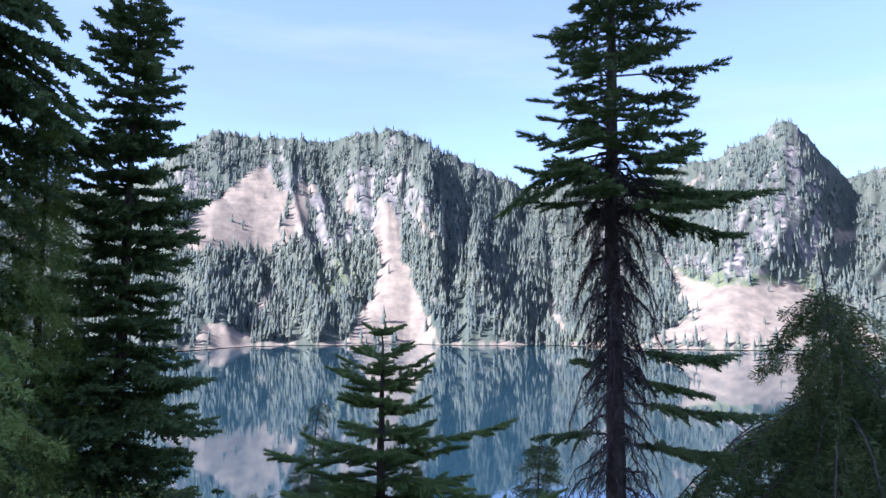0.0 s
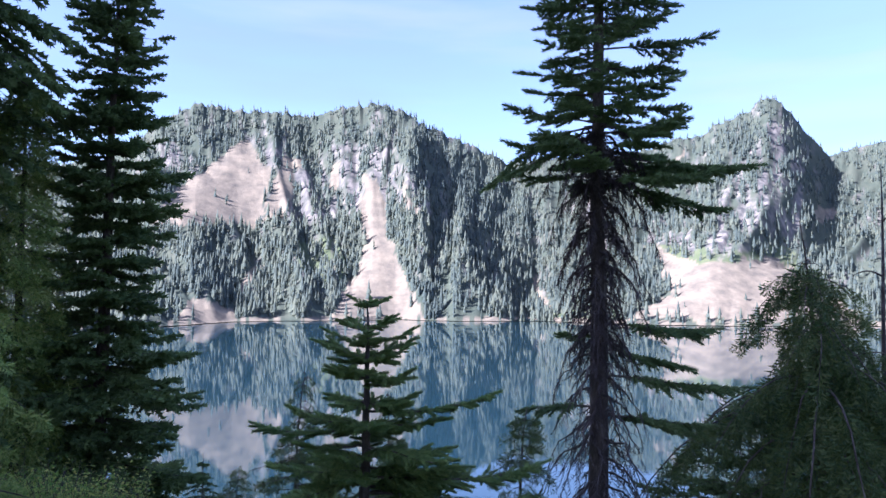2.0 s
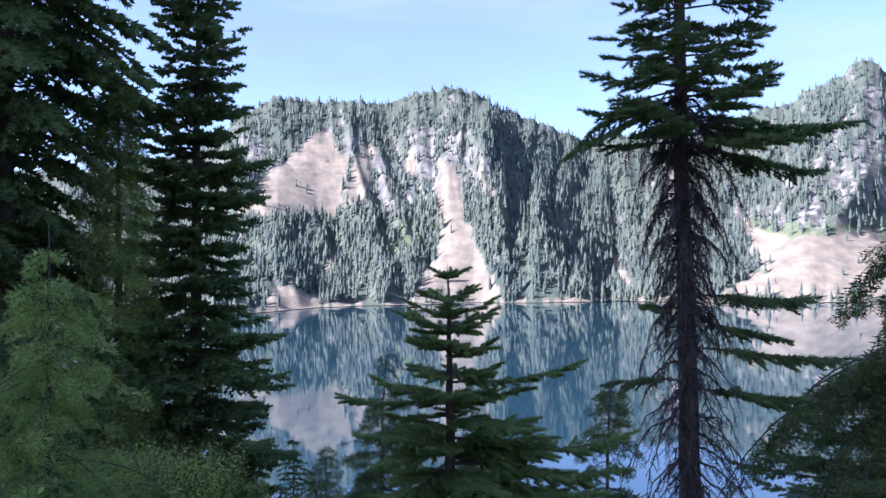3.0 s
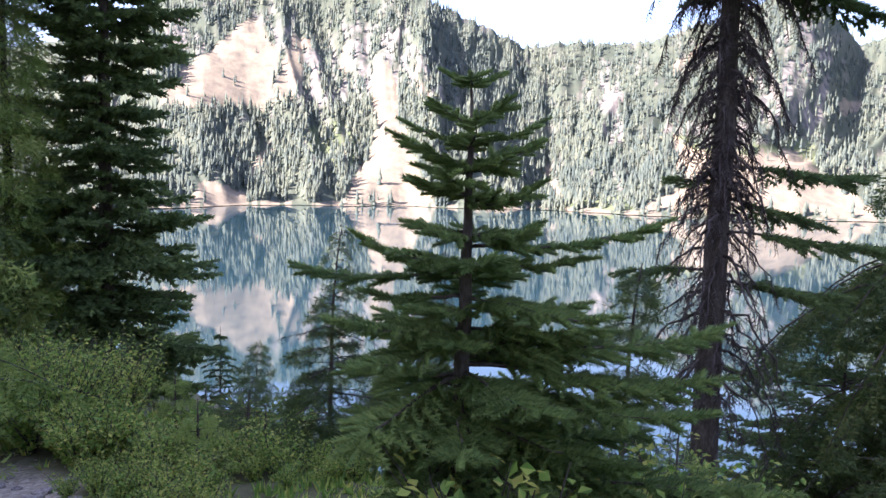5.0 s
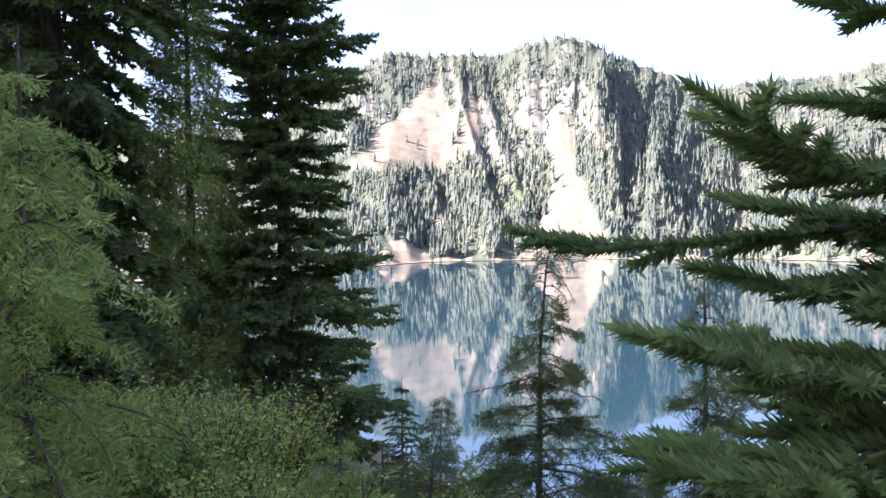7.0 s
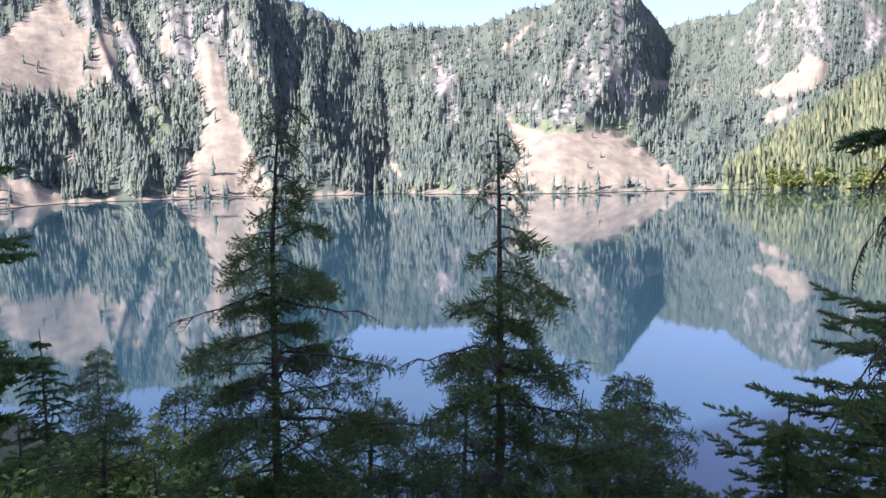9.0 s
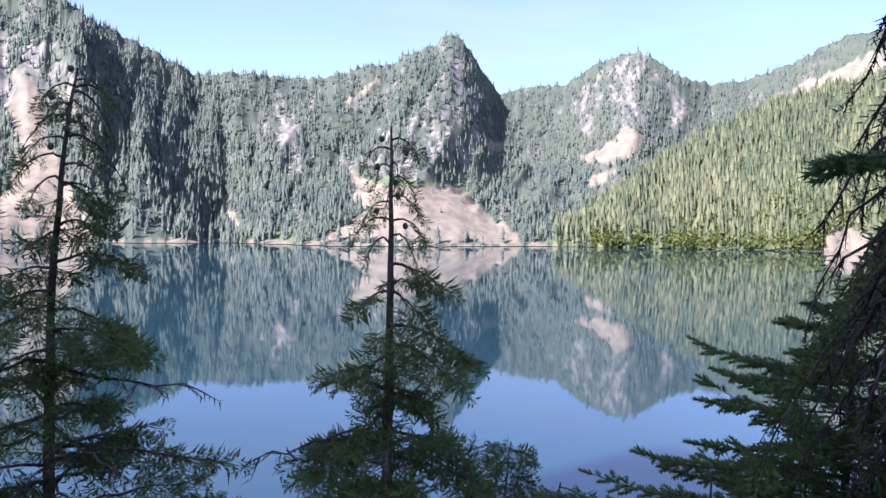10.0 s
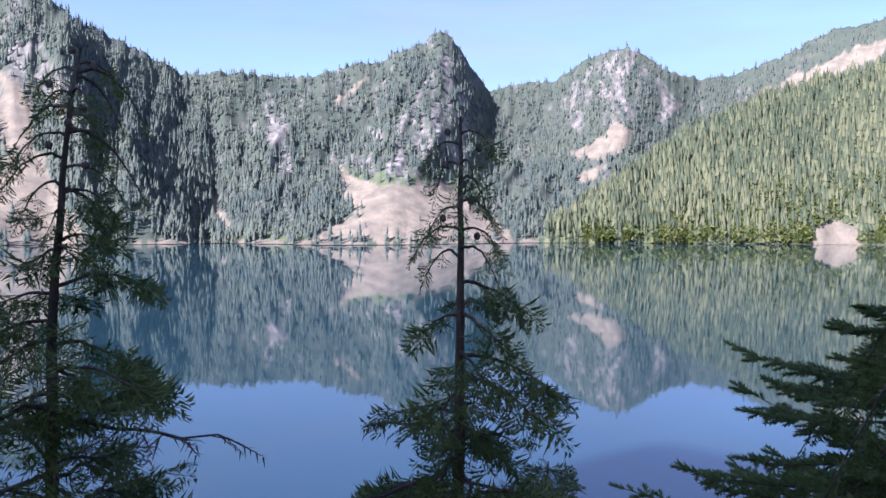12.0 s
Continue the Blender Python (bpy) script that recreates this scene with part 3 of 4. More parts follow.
SPRAYS = {"fir_near": fir_spray(11, 5, 0.22, 0.1), "fir": fir_spray(7, 4, 0.30, 0.14), "fir_far": fir_spray(5, 3, 0.38, 0.28), "cedar": cedar_spray(12, 0.095, ((0.4, -0.7), (0.6, 0.65))), "cedar_far": cedar_spray(9, 0.13, ((0.35, -0.6), (0.62, 0.65))), "bare": bare_spray()}


def limb(rng, length, rise, droop, tip, side_len, gap, kind, size, hang, bare_to, girth, crook=1.0):
    """A branch along +x: its wood and the places of its sprays (place, way, size)."""
    s = np.linspace(0, 1, 9)
    wig = rng.normal(0, 0.03, 2)
    pts = np.stack([length * s * (1 - 0.12 * abs(rise)), length * (wig[0] * np.sin(3 * s) + wig[1] * s), length * (rise * s - droop * s ** 2 + tip * s ** 3)], -1)
    pts[1:-1] += rng.normal(0, 0.012, (7, 3)) * length ** 0.5 * 0.4 * crook
    rad = girth * (1 - 0.85 * s) + 0.0012
    P, D, S = [], [], []
    count = max(3, int(length * (1 - bare_to) / gap))
    for q in np.linspace(bare_to, 0.97, count):
        q = min(0.97, max(0.02, q + rng.normal(0, 0.01)))
        p = np.array([np.interp(q, s, pts[:, k]) for k in range(3)])
        k = min(7, int(q * 8))
        tan = pts[k + 1] - pts[k]
        tan = tan / (np.linalg.norm(tan) + 1e-9)
        for side in (-1, 1):
            if rng.uniform() < 0.12:
                continue
            ang = radians(rng.uniform(28, 72))
            way = tan * math.cos(ang) + np.array([0, side * math.sin(ang), 0]) + np.array([0, 0, rng.normal(0, 0.08)])
            l = (side_len * length * (1 - q) ** 0.7 * rng.uniform(0.4, 1.3) + 0.3 * size)
            n = max(1, int(round(l / (size * 0.55))))
            f = np.arange(1, n + 1) / n
            pos = p + way * (l * (f - 1 / n))[:, None]
            pos[:, 2] -= hang * (l * f) ** 1.5 * 0.6
            alt = np.where(np.arange(n) % 2 == 0, 1.0, -1.0) * (np.arange(n) < n - 1)
            side_way = np.cross(way, [0, 0, 1.0])
            dirs = way + side_way * (alt * 0.55)[:, None]
            dirs[:, 2] -= hang * (0.35 + 0.5 * f)
            P.append(pos)
            D.append(dirs)
            S.append(size * rng.uniform(0.75, 1.25, n))
    P.append(pts[-2:])
    D.append(np.stack([pts[-1] - pts[-2]] * 2) + [[0, 0, 0], [0, 0, -hang * 0.1 * size]])
    S.append(np.array([size, size]))
    return pts, rad, np.concatenate(P), np.concatenate(D), np.concatenate(S)


def dressed(rng, proto, P, D, S, flat=0.35):
    """Triangle soup of sprays set at their places."""
    x = D / (np.linalg.norm(D, axis=1)[:, None] + 1e-9)
    up = np.array([0, 0, 1.0]) + rng.normal(0, flat, (len(P), 3))
    y = np.cross(up, x)
    y /= np.linalg.norm(y, axis=1)[:, None] + 1e-9
    z = np.cross(x, y)
    flatp = proto.reshape(-1, 3)
    v = P[:, None] + S[:, None, None] * (flatp[None, :, 0:1] * x[:, None] + flatp[None, :, 1:2] * y[:, None] + flatp[None, :, 2:3] * z[:, None])
    return v.reshape(-1, 3)


def turned(v, az):
    c, s = math.cos(az), math.sin(az)
    return np.stack([v[:, 0] * c - v[:, 1] * s, v[:, 0] * s + v[:, 1] * c, v[:, 2]], -1)


def conifer(name, x, y, top, base, girth, limbs, leaf, label, category, seed, lean=(0, 0), split=True, bow=0.0, sink=0.25):
    """A tree of a tapered trunk and its limbs. limbs: dicts of height, bearing (radians from +x), length and habit."""
    rng = np.random.default_rng(seed)
    root = new(name)
    root.location = (x, y, base - sink)
    tagged(root, label, category)
    tall = top - base + sink
    n = 22
    f = np.linspace(0, 1, n)

    def axis(h):
        q = h / tall
        return np.array([lean[0] * q + bow * q ** 5 * 0.6, lean[1] * q, h - abs(bow) * 0.4 * q ** 6])

    pts = np.array([axis(h) for h in f * tall])
    pts[1:, :2] += rng.normal(0, girth * 0.06, (n - 1, 2))
    rad = girth * (1 - f) ** 0.85 * (1 + 0.5 * np.exp(-f * 18)) + 0.004
    v, t = tube(pts, rad, 9 if girth > 0.05 else 6)
    v = v + 0.05 * girth * np.stack([fbm(v[:, 2] * 9, v[:, 0] * 40, 3, seed)] * 3, -1)
    part("trunk", mesh_from("trunk", v, t, [BARK], smooth=True), root, "rough grey-brown bark")
    bunch = []
    for b in limbs:
        p, r, P, D, S = limb(rng, b["length"], b.get("rise", 0.1), b.get("droop", 0.3), b.get("tip", 0.1), b.get("side", 0.35), b.get("gap", 0.06), b["kind"], b["size"],
                             b.get("hang", 0.1), b.get("bare_to", 0.12), b.get("girth", 0.003 + 0.007 * b["length"]), b.get("crook", 1.0))
        start = axis(b["h"] + sink)
        wv, wt = tube(turned(p, b["az"]) + start, r, 5)
        sv = dressed(rng, SPRAYS[b["kind"]], turned(P, b["az"]) + start, turned(D, b["az"]), S, b.get("flat", 0.9 if "cedar" in b["kind"] else 0.4))
        st = np.arange(len(sv)).reshape(-1, 3) + len(wv)
        dead = b["kind"] == "bare"
        bunch.append((np.concatenate([wv, sv]), np.concatenate([wt, st]), np.concatenate([np.zeros(len(wt)), np.ones(len(st))]), dead))
    if split:
        for v, t, k, dead in bunch:
            me = mesh_from("branch", v, t, [DEAD if dead else BARK, DEAD if dead else leaf], k)
            part("branch", me, root, "bare dead branch with drooping twigs" if dead else "")
    else:
        for want, pname in ((False, "crown"), (True, "dead_branches")):
            vs, ts, ks, off = [], [], [], 0
            for v, t, k, dead in bunch:
                if dead == want:
                    vs.append(v), ts.append(t + off), ks.append(k)
                    off += len(v)
            if vs:
                part(pname, mesh_from(pname, np.concatenate(vs), np.concatenate(ts), [DEAD if want else BARK, DEAD if want else leaf], np.concatenate(ks)), root)
    return root


def whorls(rng, low, high, step, each, length, kind, size, vary=0.19, **habit):
    """Limbs in whorls from low to high above the base. length(q, az) and habit values may be functions of q, 0 at low and 1 at high."""
    out, h, spin = [], low, rng.uniform(0, 6)
    while h < high:
        q = (h - low) / (high - low)
        spin += 0.7
        year = rng.uniform(0.97 - vary, 0.97 + vary)
        for k in range(each):
            a = spin + 2 * math.pi * k / each + rng.normal(0, 0.22)
            d = {key: (val(q) if callable(val) else val) for key, val in habit.items()}
            l = length(q, a) * year * rng.uniform(0.72, 1.15)
            d["rise"] = d.get("rise", 0.1) + rng.normal(0, 0.06)
            d.update(h=h + rng.normal(0, step * 0.25), az=a, length=l, kind=kind, size=size)
            if l > 0.04:
                out.append(d)
        h += step * rng.uniform(0.8, 1.2)
    return out


def side(a, toward, amount):
    """More than one towards a bearing, less away from it."""
    return 1 + amount * math.cos(a - toward)


def g(x, y):
    return float(ground_z(x, y))


# tall dark fir, foliage to the ground
r1 = np.random.default_rng(11)
base = g(-6.98, 15.9)
conifer("fir_tree", -6.98, 15.9, 9.6, base, 0.17, whorls(r1, 0.3, 13.2, 0.36, 9, lambda q, a: (1.75 * (1 - q) ** 0.6 + 0.12) * (0.6 if r1.uniform() < 0.25 else 1.06), "fir_far", 0.27, vary=0.26, rise=lambda q: 0.05 + 0.3 * q,
        droop=lambda q: 0.5 - 0.15 * q, tip=0.3, gap=0.13, side=0.4, hang=0.3, bare_to=0.22), FIR_DARK,
        "tall dark green fir with dense drooping boughs to the ground", "tree", 11, lean=(0.15, 0), split=False)
# slender cedar and hemlock beside it
r2 = np.random.default_rng(12)
base = g(-8.2, 14.9)
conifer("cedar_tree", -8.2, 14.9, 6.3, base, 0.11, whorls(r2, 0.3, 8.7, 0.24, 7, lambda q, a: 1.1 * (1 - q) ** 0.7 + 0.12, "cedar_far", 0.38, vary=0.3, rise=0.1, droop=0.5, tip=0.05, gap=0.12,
        side=0.42, hang=0.5, bare_to=0.2), BRIGHT_CEDAR, "slender green cedar with drooping sprays among firs", "tree", 12, split=False)
r3 = np.random.default_rng(13)
base = g(-10.0, 13.6)
conifer("hemlock_tree", -9.9, 13.7, 15.0, base, 0.24, whorls(r3, 1.0, 15.5, 0.4, 6, lambda q, a: (2.3 + 1.6 * math.exp(-((q - 0.6) / 0.16) ** 2)) * (1 - q) ** 0.35, "fir_far", 0.32, rise=0.12, droop=0.55, tip=0.1, gap=0.19,
        side=0.36, hang=0.4, bare_to=0.25), FIR_DARK, "tall dark hemlock with hanging boughs at the forest edge", "tree", 13, split=False)
r3 = np.random.default_rng(23)
base = g(-12.6, 15.5)
conifer("hemlock_tree", -12.6, 15.5, 11.5, base, 0.2, whorls(r3, 1.0, 13.0, 0.4, 6, lambda q, a: 2.5 * (1 - q) ** 0.6 + 0.15, "fir_far", 0.36, rise=0.12, droop=0.55, tip=0.1, gap=0.22,
        side=0.36, hang=0.4, bare_to=0.25), FIR_DARK, "tall dark hemlock with hanging boughs at the forest edge", "tree", 23, split=False)
r4 = np.random.default_rng(14)
base = g(-5.4, 8.4)
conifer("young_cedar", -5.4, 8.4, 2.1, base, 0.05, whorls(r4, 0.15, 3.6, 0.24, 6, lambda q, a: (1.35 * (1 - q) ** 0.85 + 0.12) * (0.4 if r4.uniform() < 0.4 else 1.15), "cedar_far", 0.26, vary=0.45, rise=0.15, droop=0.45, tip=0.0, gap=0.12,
        side=0.35, hang=0.45, bare_to=0.15), BRIGHT_CEDAR, "light green young cedar with arching sprays beside the trail", "tree", 14, split=True)
# young fir by the trail
r5 = np.random.default_rng(15)
FIR_X, FIR_Y = -0.32, 5.2
base = g(FIR_X, FIR_Y)
tall = 1.42 - base
lows = whorls(r5, 0.25, tall - 0.28, 0.155, 5, lambda q, a: (0.88 * (1 - q) ** 0.8 + 0.12) * side(a, -0.25, 0.42 * (1 - q)) * (0.62 if r5.uniform() < 0.3 else 1.08), "fir_near", 0.13, vary=0.24,
              rise=lambda q: -0.02 + 0.2 * q, droop=0.3, tip=0.26, gap=0.03, side=0.27, hang=0.06, bare_to=0.12, girth=0.009, crook=1.6)
lows += whorls(r5, 0.15, 0.5 * tall, 0.22, 4, lambda q, a: (1.02 - 0.25 * q) * side(a, -0.25, 0.4) * (0.6 if r5.uniform() < 0.3 else 1.05), "fir_near", 0.14, vary=0.25, rise=-0.08, droop=0.2, tip=0.2, gap=0.04,
               side=0.3, hang=0.1, bare_to=0.2, girth=0.01, crook=1.6)
lows += [dict(h=tall - 0.76, az=-0.05, length=0.82, kind="fir_near", size=0.13, rise=0.0, droop=0.0, tip=0.14, gap=0.035, side=0.18),
         dict(h=tall - 0.88, az=2.75, length=0.85, kind="fir_near", size=0.13, rise=-0.05, droop=0.25, tip=0.25, gap=0.035, side=0.1),
         dict(h=tall - 1.2, az=0.1, length=1.2, kind="fir_near", size=0.13, rise=-0.05, droop=0.1, tip=0.2, gap=0.036, side=0.25)]
lows += [dict(h=tall - d, az=a, length=l, kind="fir_near", size=0.095, rise=0.4, droop=0.25, tip=0.2, gap=0.03, side=0.25, bare_to=0.05)
         for d, a, l in ((0.03, 0.2, 0.09), (0.03, 2.9, 0.09), (0.04, 1.5, 0.08), (0.04, -1.6, 0.08), (0.2, 0.7, 0.2), (0.2, 2.3, 0.17), (0.21, -2.4, 0.2), (0.19, -0.7, 0.17), (0.31, 0.1, 0.3), (0.32, 3.0, 0.28),
                         (0.33, 1.6, 0.26), (0.3, -1.5, 0.27), (0.4, 0.5, 0.34), (0.41, 2.6, 0.32), (0.4, -2.7, 0.34), (0.42, -0.5, 0.3))]
conifer("young_fir", FIR_X, FIR_Y, 1.42, base, 0.062, lows, FIR, "young green fir with tiered upturned branches beside the trail", "tree", 15)
# tall sparse spruce with dead lower limbs
r6 = np.random.default_rng(16)
base = g(2.04, 8.25)
off = -base
limbs = whorls(r6, 2.8 + off, 7.6 + off, 0.23, 6, lambda q, a: 1.3 * (1 - 0.75 * q) * side(a, -0.2, 0.12), "fir", 0.17, vary=0.26, rise=0.08, droop=0.36, tip=0.3, gap=0.07, side=0.3, hang=0.16, bare_to=0.34, girth=0.013)
limbs += whorls(r6, 0.9 + off, 3.3 + off, 0.15, 6, lambda q, a: 0.5 * (0.75 + 0.5 * q), "bare", 0.15, vary=0.3, rise=0.6, droop=1.25, tip=-0.35, gap=0.034, side=0.3, hang=0.5, bare_to=0.2, girth=0.018, crook=5.0)
limbs += whorls(r6, -0.9 + off, 1.0 + off, 0.2, 5, lambda q, a: 0.6, "bare", 0.15, vary=0.3, rise=0.15, droop=0.8, tip=-0.3, gap=0.06, side=0.3, hang=0.6, bare_to=0.2, girth=0.016, crook=5.0)
for h, a, l, ri, dr, ti in ((3.35, 2.95, 1.25, 0.1, 0.75, 0.15), (2.75, 0.05, 1.45, -0.1, 0.45, 0.35), (1.12, 0.05, 1.3, 0.0, 0.15, 0.12), (1.0, 3.0, 0.35, 0, 0.1, 0.1), (0.85, 0.3, 1.2, -0.1, 0.2, 0.1),
                            (0.55, -0.2, 1.5, 0.0, 0.2, 0.15), (0.2, 3.05, 0.8, 0.05, 0.1, 0.0), (0.1, 0.2, 1.3, 0, 0.3, 0.2), (3.0, 0.3, 1.1, 0.0, 0.3, 0.3), (3.1, 3.4, 1.0, 0.1, 0.5, 0.1)):
    limbs.append(dict(h=h + off, az=a, length=l, kind="fir", size=0.16, rise=ri, droop=dr, tip=ti, gap=0.055, side=0.36, bare_to=0.25, hang=0.35, girth=0.014))
conifer("spruce_tree", 2.04, 8.25, 8.4, base, 0.135, limbs, FIR_DARK, "tall sparse spruce with dead drooping lower branches", "tree", 16, lean=(-0.05, 0))
# two drooping saplings at the viewpoint
for (sx, sy, st, sd, grow, lab) in ((-1.55, 9.4, 0.46, 17, 0.78, "slim cedar sapling with a nodding cone-hung leader above the lake"), (-0.36, 9.0, 0.24, 18, 0.72, "dense dark cedar sapling with a crooked bare leader above the lake")):
    rr = np.random.default_rng(sd)
    base = g(sx, sy)
    tall = st - base
    lean_to = 0.45 if sd == 18 else 0.25
    lm = whorls(rr, 0.2, tall - 0.42, 0.14, 4, lambda q, a: (0.76 * grow * (1 - q) ** 1.0 + 0.08) * side(a, 0.0, lean_to) * (0.3 if rr.uniform() < 0.5 else 1.1), "cedar", 0.13, rise=0.25, droop=0.55, tip=0.1, gap=0.019,
                side=0.36, hang=0.35, bare_to=0.3, flat=1.0, vary=0.45, girth=0.006)
    for d in lm:
        d["rise"] += rr.normal(0, 0.2)
    lm += whorls(rr, 0.1, 0.5 * tall, 0.2, 3, lambda q, a: (grow * 1.15 * (1 - 0.4 * q)) * side(a, 0.1, 0.3), "cedar", 0.14, rise=0.1, droop=0.3, tip=0.15, gap=0.028, side=0.28, hang=0.25, bare_to=0.4, flat=1.0)
    lm += whorls(rr, tall - 0.45, tall - 0.03, 0.075, 2, lambda q, a: 0.2 * (1 - 0.4 * q), "cedar", 0.075, rise=0.5, droop=0.7, tip=-0.2, gap=0.06, side=0.12, hang=0.5, bare_to=0.5)
    lm += whorls(rr, 0.1, 0.6 * tall, 0.22, 3, lambda q, a: 0.6 * grow, "bare", 0.1, vary=0.4, rise=0.15, droop=0.4, tip=0.2, gap=0.06, side=0.2, hang=0.2, bare_to=0.3, girth=0.007, crook=3.0)
    if sd == 17:
        lm += [dict(h=tall - d, az=a, length=l, kind="cedar", size=0.05, rise=r_, droop=1.3, tip=0.0, gap=0.05, side=0.1, hang=0.8, bare_to=0.35, girth=0.005)
               for d, a, l, r_ in ((0.08, 0.0, 0.2, 0.6), (0.1, 0.4, 0.15, 0.4), (0.2, 3.0, 0.16, 0.5), (0.28, -0.2, 0.22, 0.4))]
    tree = conifer("cedar_sapling", sx, sy, st, base, 0.032, lm, CEDAR, lab, "tree", sd, bow=0.16 if sd == 17 else -0.03)
    for k in range(7):
        bm = bmesh.new()
        bmesh.ops.create_icosphere(bm, subdivisions=2, radius=0.011)
        for v in bm.verts:
            v.co *= 1 + 0.25 * noise.noise(v.co * 220 + Vector((k, 0, 0)))
            v.co.z *= 1.25
        me = bpy.data.meshes.new("cone")
        bm.to_mesh(me)
        bm.free()
        me.materials.append(BARK)
        cone = part("cone", me, tree, "small dark brown seed cone")
        q = 0.86 + 0.02 * k
        cone.location = (0.16 * q ** 5 * 0.6 * (1 if sd == 17 else -0.2) + 0.06 * math.cos(k * 2.4), 0.06 * math.sin(k * 2.4), (tall + 0.25) * q)
# fir at the water side, cedar and others down the slope
r7 = np.random.default_rng(19)
base = g(4.6, 10.5)
conifer("fir_tree", 4.6, 10.5, -0.65, base, 0.09, whorls(r7, 2.6, -0.8 - base, 0.26, 7, lambda q, a: 2.5 * (1 - q) ** 0.6 + 0.2, "fir", 0.16, rise=0.08, droop=0.3, tip=0.25, gap=0.1, side=0.22, hang=0.14,
        bare_to=0.3), FIR_DARK, "dark green fir with flat layered boughs below the trail", "tree", 19)
r8 = np.random.default_rng(20)
base = g(4.95, 9.0)
plumes = [dict(h=2.0 - base - d, az=a, length=l, kind="cedar_far", size=0.2, rise=0.9, droop=1.0, tip=0.1, gap=0.08, side=0.3, hang=0.8, bare_to=0.4) for d, a, l in
          ((0.5, 0.1, 0.8), (0.3, 3.0, 0.5), (0.9, 0.4, 1.2), (1.1, 2.7, 0.9), (1.5, -0.3, 1.5))]
conifer("cedar_tree", 4.95, 9.0, 2.55, base, 0.09, whorls(r8, 1.6, 2.1 - base, 0.2, 6, lambda q, a: min(1.7, 0.62 * (1 - q) * (2.1 - base) + 0.15) * (0.45 if r8.uniform() < 0.4 else 1.15), "cedar_far", 0.26, vary=0.4, rise=0.6, droop=1.15, tip=-0.1, gap=0.075, side=0.22, hang=1.3,
        bare_to=0.15) + plumes, CEDAR, "drooping yellow-green cedar with a nodding top below the trail", "tree", 20, bow=-0.4, split=False)
for sx, sy, st, sd, rad_, kind, leafm, lab in ((-5.1, 17.2, -2.45, 31, 0.85, "fir", FIR_DARK, "small pointed fir down the slope"), (-4.66, 18.5, -3.1, 32, 0.8, "cedar_far", CEDAR, "small cedar with a nodding top down the slope"),
                                               (-0.16, 10.56, -1.5, 33, 0.4, "cedar", CEDAR, "small wispy cedar seedling"), (1.0, 7.2, 0.42, 34, 0.38, "cedar", CEDAR, "thin leaning cedar sapling with pale tips"),
                                               (-2.6, 13.5, -2.3, 35, 0.7, "cedar_far", CEDAR, "bushy young cedar down the slope"), (1.6, 11.4, -1.9, 36, 0.9, "cedar_far", CEDAR, "bushy young cedar down the slope"),
                                               (0.6, 10.2, -1.6, 37, 0.8, "cedar", CEDAR, "bushy young cedar down the slope"), (3.2, 7.0, -0.3, 38, 0.9, "cedar", CEDAR, "bushy young cedar below the trail"),
                                               (-3.6, 11.6, -2.0, 39, 0.7, "fir", FIR, "bushy young fir down the slope"),
                                               (-2.7, 10.4, -1.5, 40, 0.6, "cedar", CEDAR, "bushy young cedar below the viewpoint"), (-0.9, 10.5, -1.6, 41, 0.6, "cedar", CEDAR, "bushy young cedar below the viewpoint"),
                                               (0.75, 9.5, -1.45, 42, 0.7, "cedar", CEDAR, "bushy young cedar below the viewpoint"), (1.8, 9.4, -1.5, 43, 0.7, "fir", FIR_DARK, "bushy young fir below the viewpoint")):
    rr = np.random.default_rng(sd)
    base = g(sx, sy)
    conifer("cedar_sapling" if leafm is CEDAR else "fir_sapling", sx, sy, st, min(base, st - 0.8), 0.03, whorls(rr, 0.15, st - min(base, st - 0.8) - (0.05 if leafm is CEDAR else 0.22), 0.16, 5, lambda q, a: rad_ * (1 - q) ** (0.8 if leafm is CEDAR else 1.0) + 0.05, kind, 0.12 if leafm is not CEDAR else 0.19 if "far" in kind else 0.15,
            rise=0.2, droop=0.4, tip=0.1, gap=0.12, side=0.3, hang=0.25, bare_to=0.15, vary=0.35), leafm, lab, "tree", sd, split=False, bow=0.12 if leafm is CEDAR else 0)

# seedlings among the shrubs
for k, (sx, sy, up_) in enumerate(((-3.2, 5.2, 0.8), (-3.9, 6.3, 1.0), (-4.7, 7.3, 1.1), (-3.0, 4.2, 0.6), (-5.3, 6.4, 1.1), (-2.5, 8.0, 0.7), (-3.1, 9.1, 0.9), (-2.1, 8.8, 0.6), (0.55, 4.6, 0.6), (1.0, 6.0, 0.9), (0.2, 6.8, 0.8))):
    rr = np.random.default_rng(90 + k)
    base = g(sx, sy)
    cedar = k % 3 != 1
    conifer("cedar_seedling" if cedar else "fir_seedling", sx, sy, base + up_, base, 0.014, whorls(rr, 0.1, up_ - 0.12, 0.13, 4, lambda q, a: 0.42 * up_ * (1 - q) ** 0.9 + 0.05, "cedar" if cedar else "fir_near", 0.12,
            vary=0.35, rise=0.25, droop=0.45, tip=0.1, gap=0.05, side=0.3, hang=0.2 if cedar else 0.05, bare_to=0.15, girth=0.004), BRIGHT_CEDAR if cedar else FIR,
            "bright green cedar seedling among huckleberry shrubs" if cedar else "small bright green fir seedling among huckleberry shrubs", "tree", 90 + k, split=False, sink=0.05)


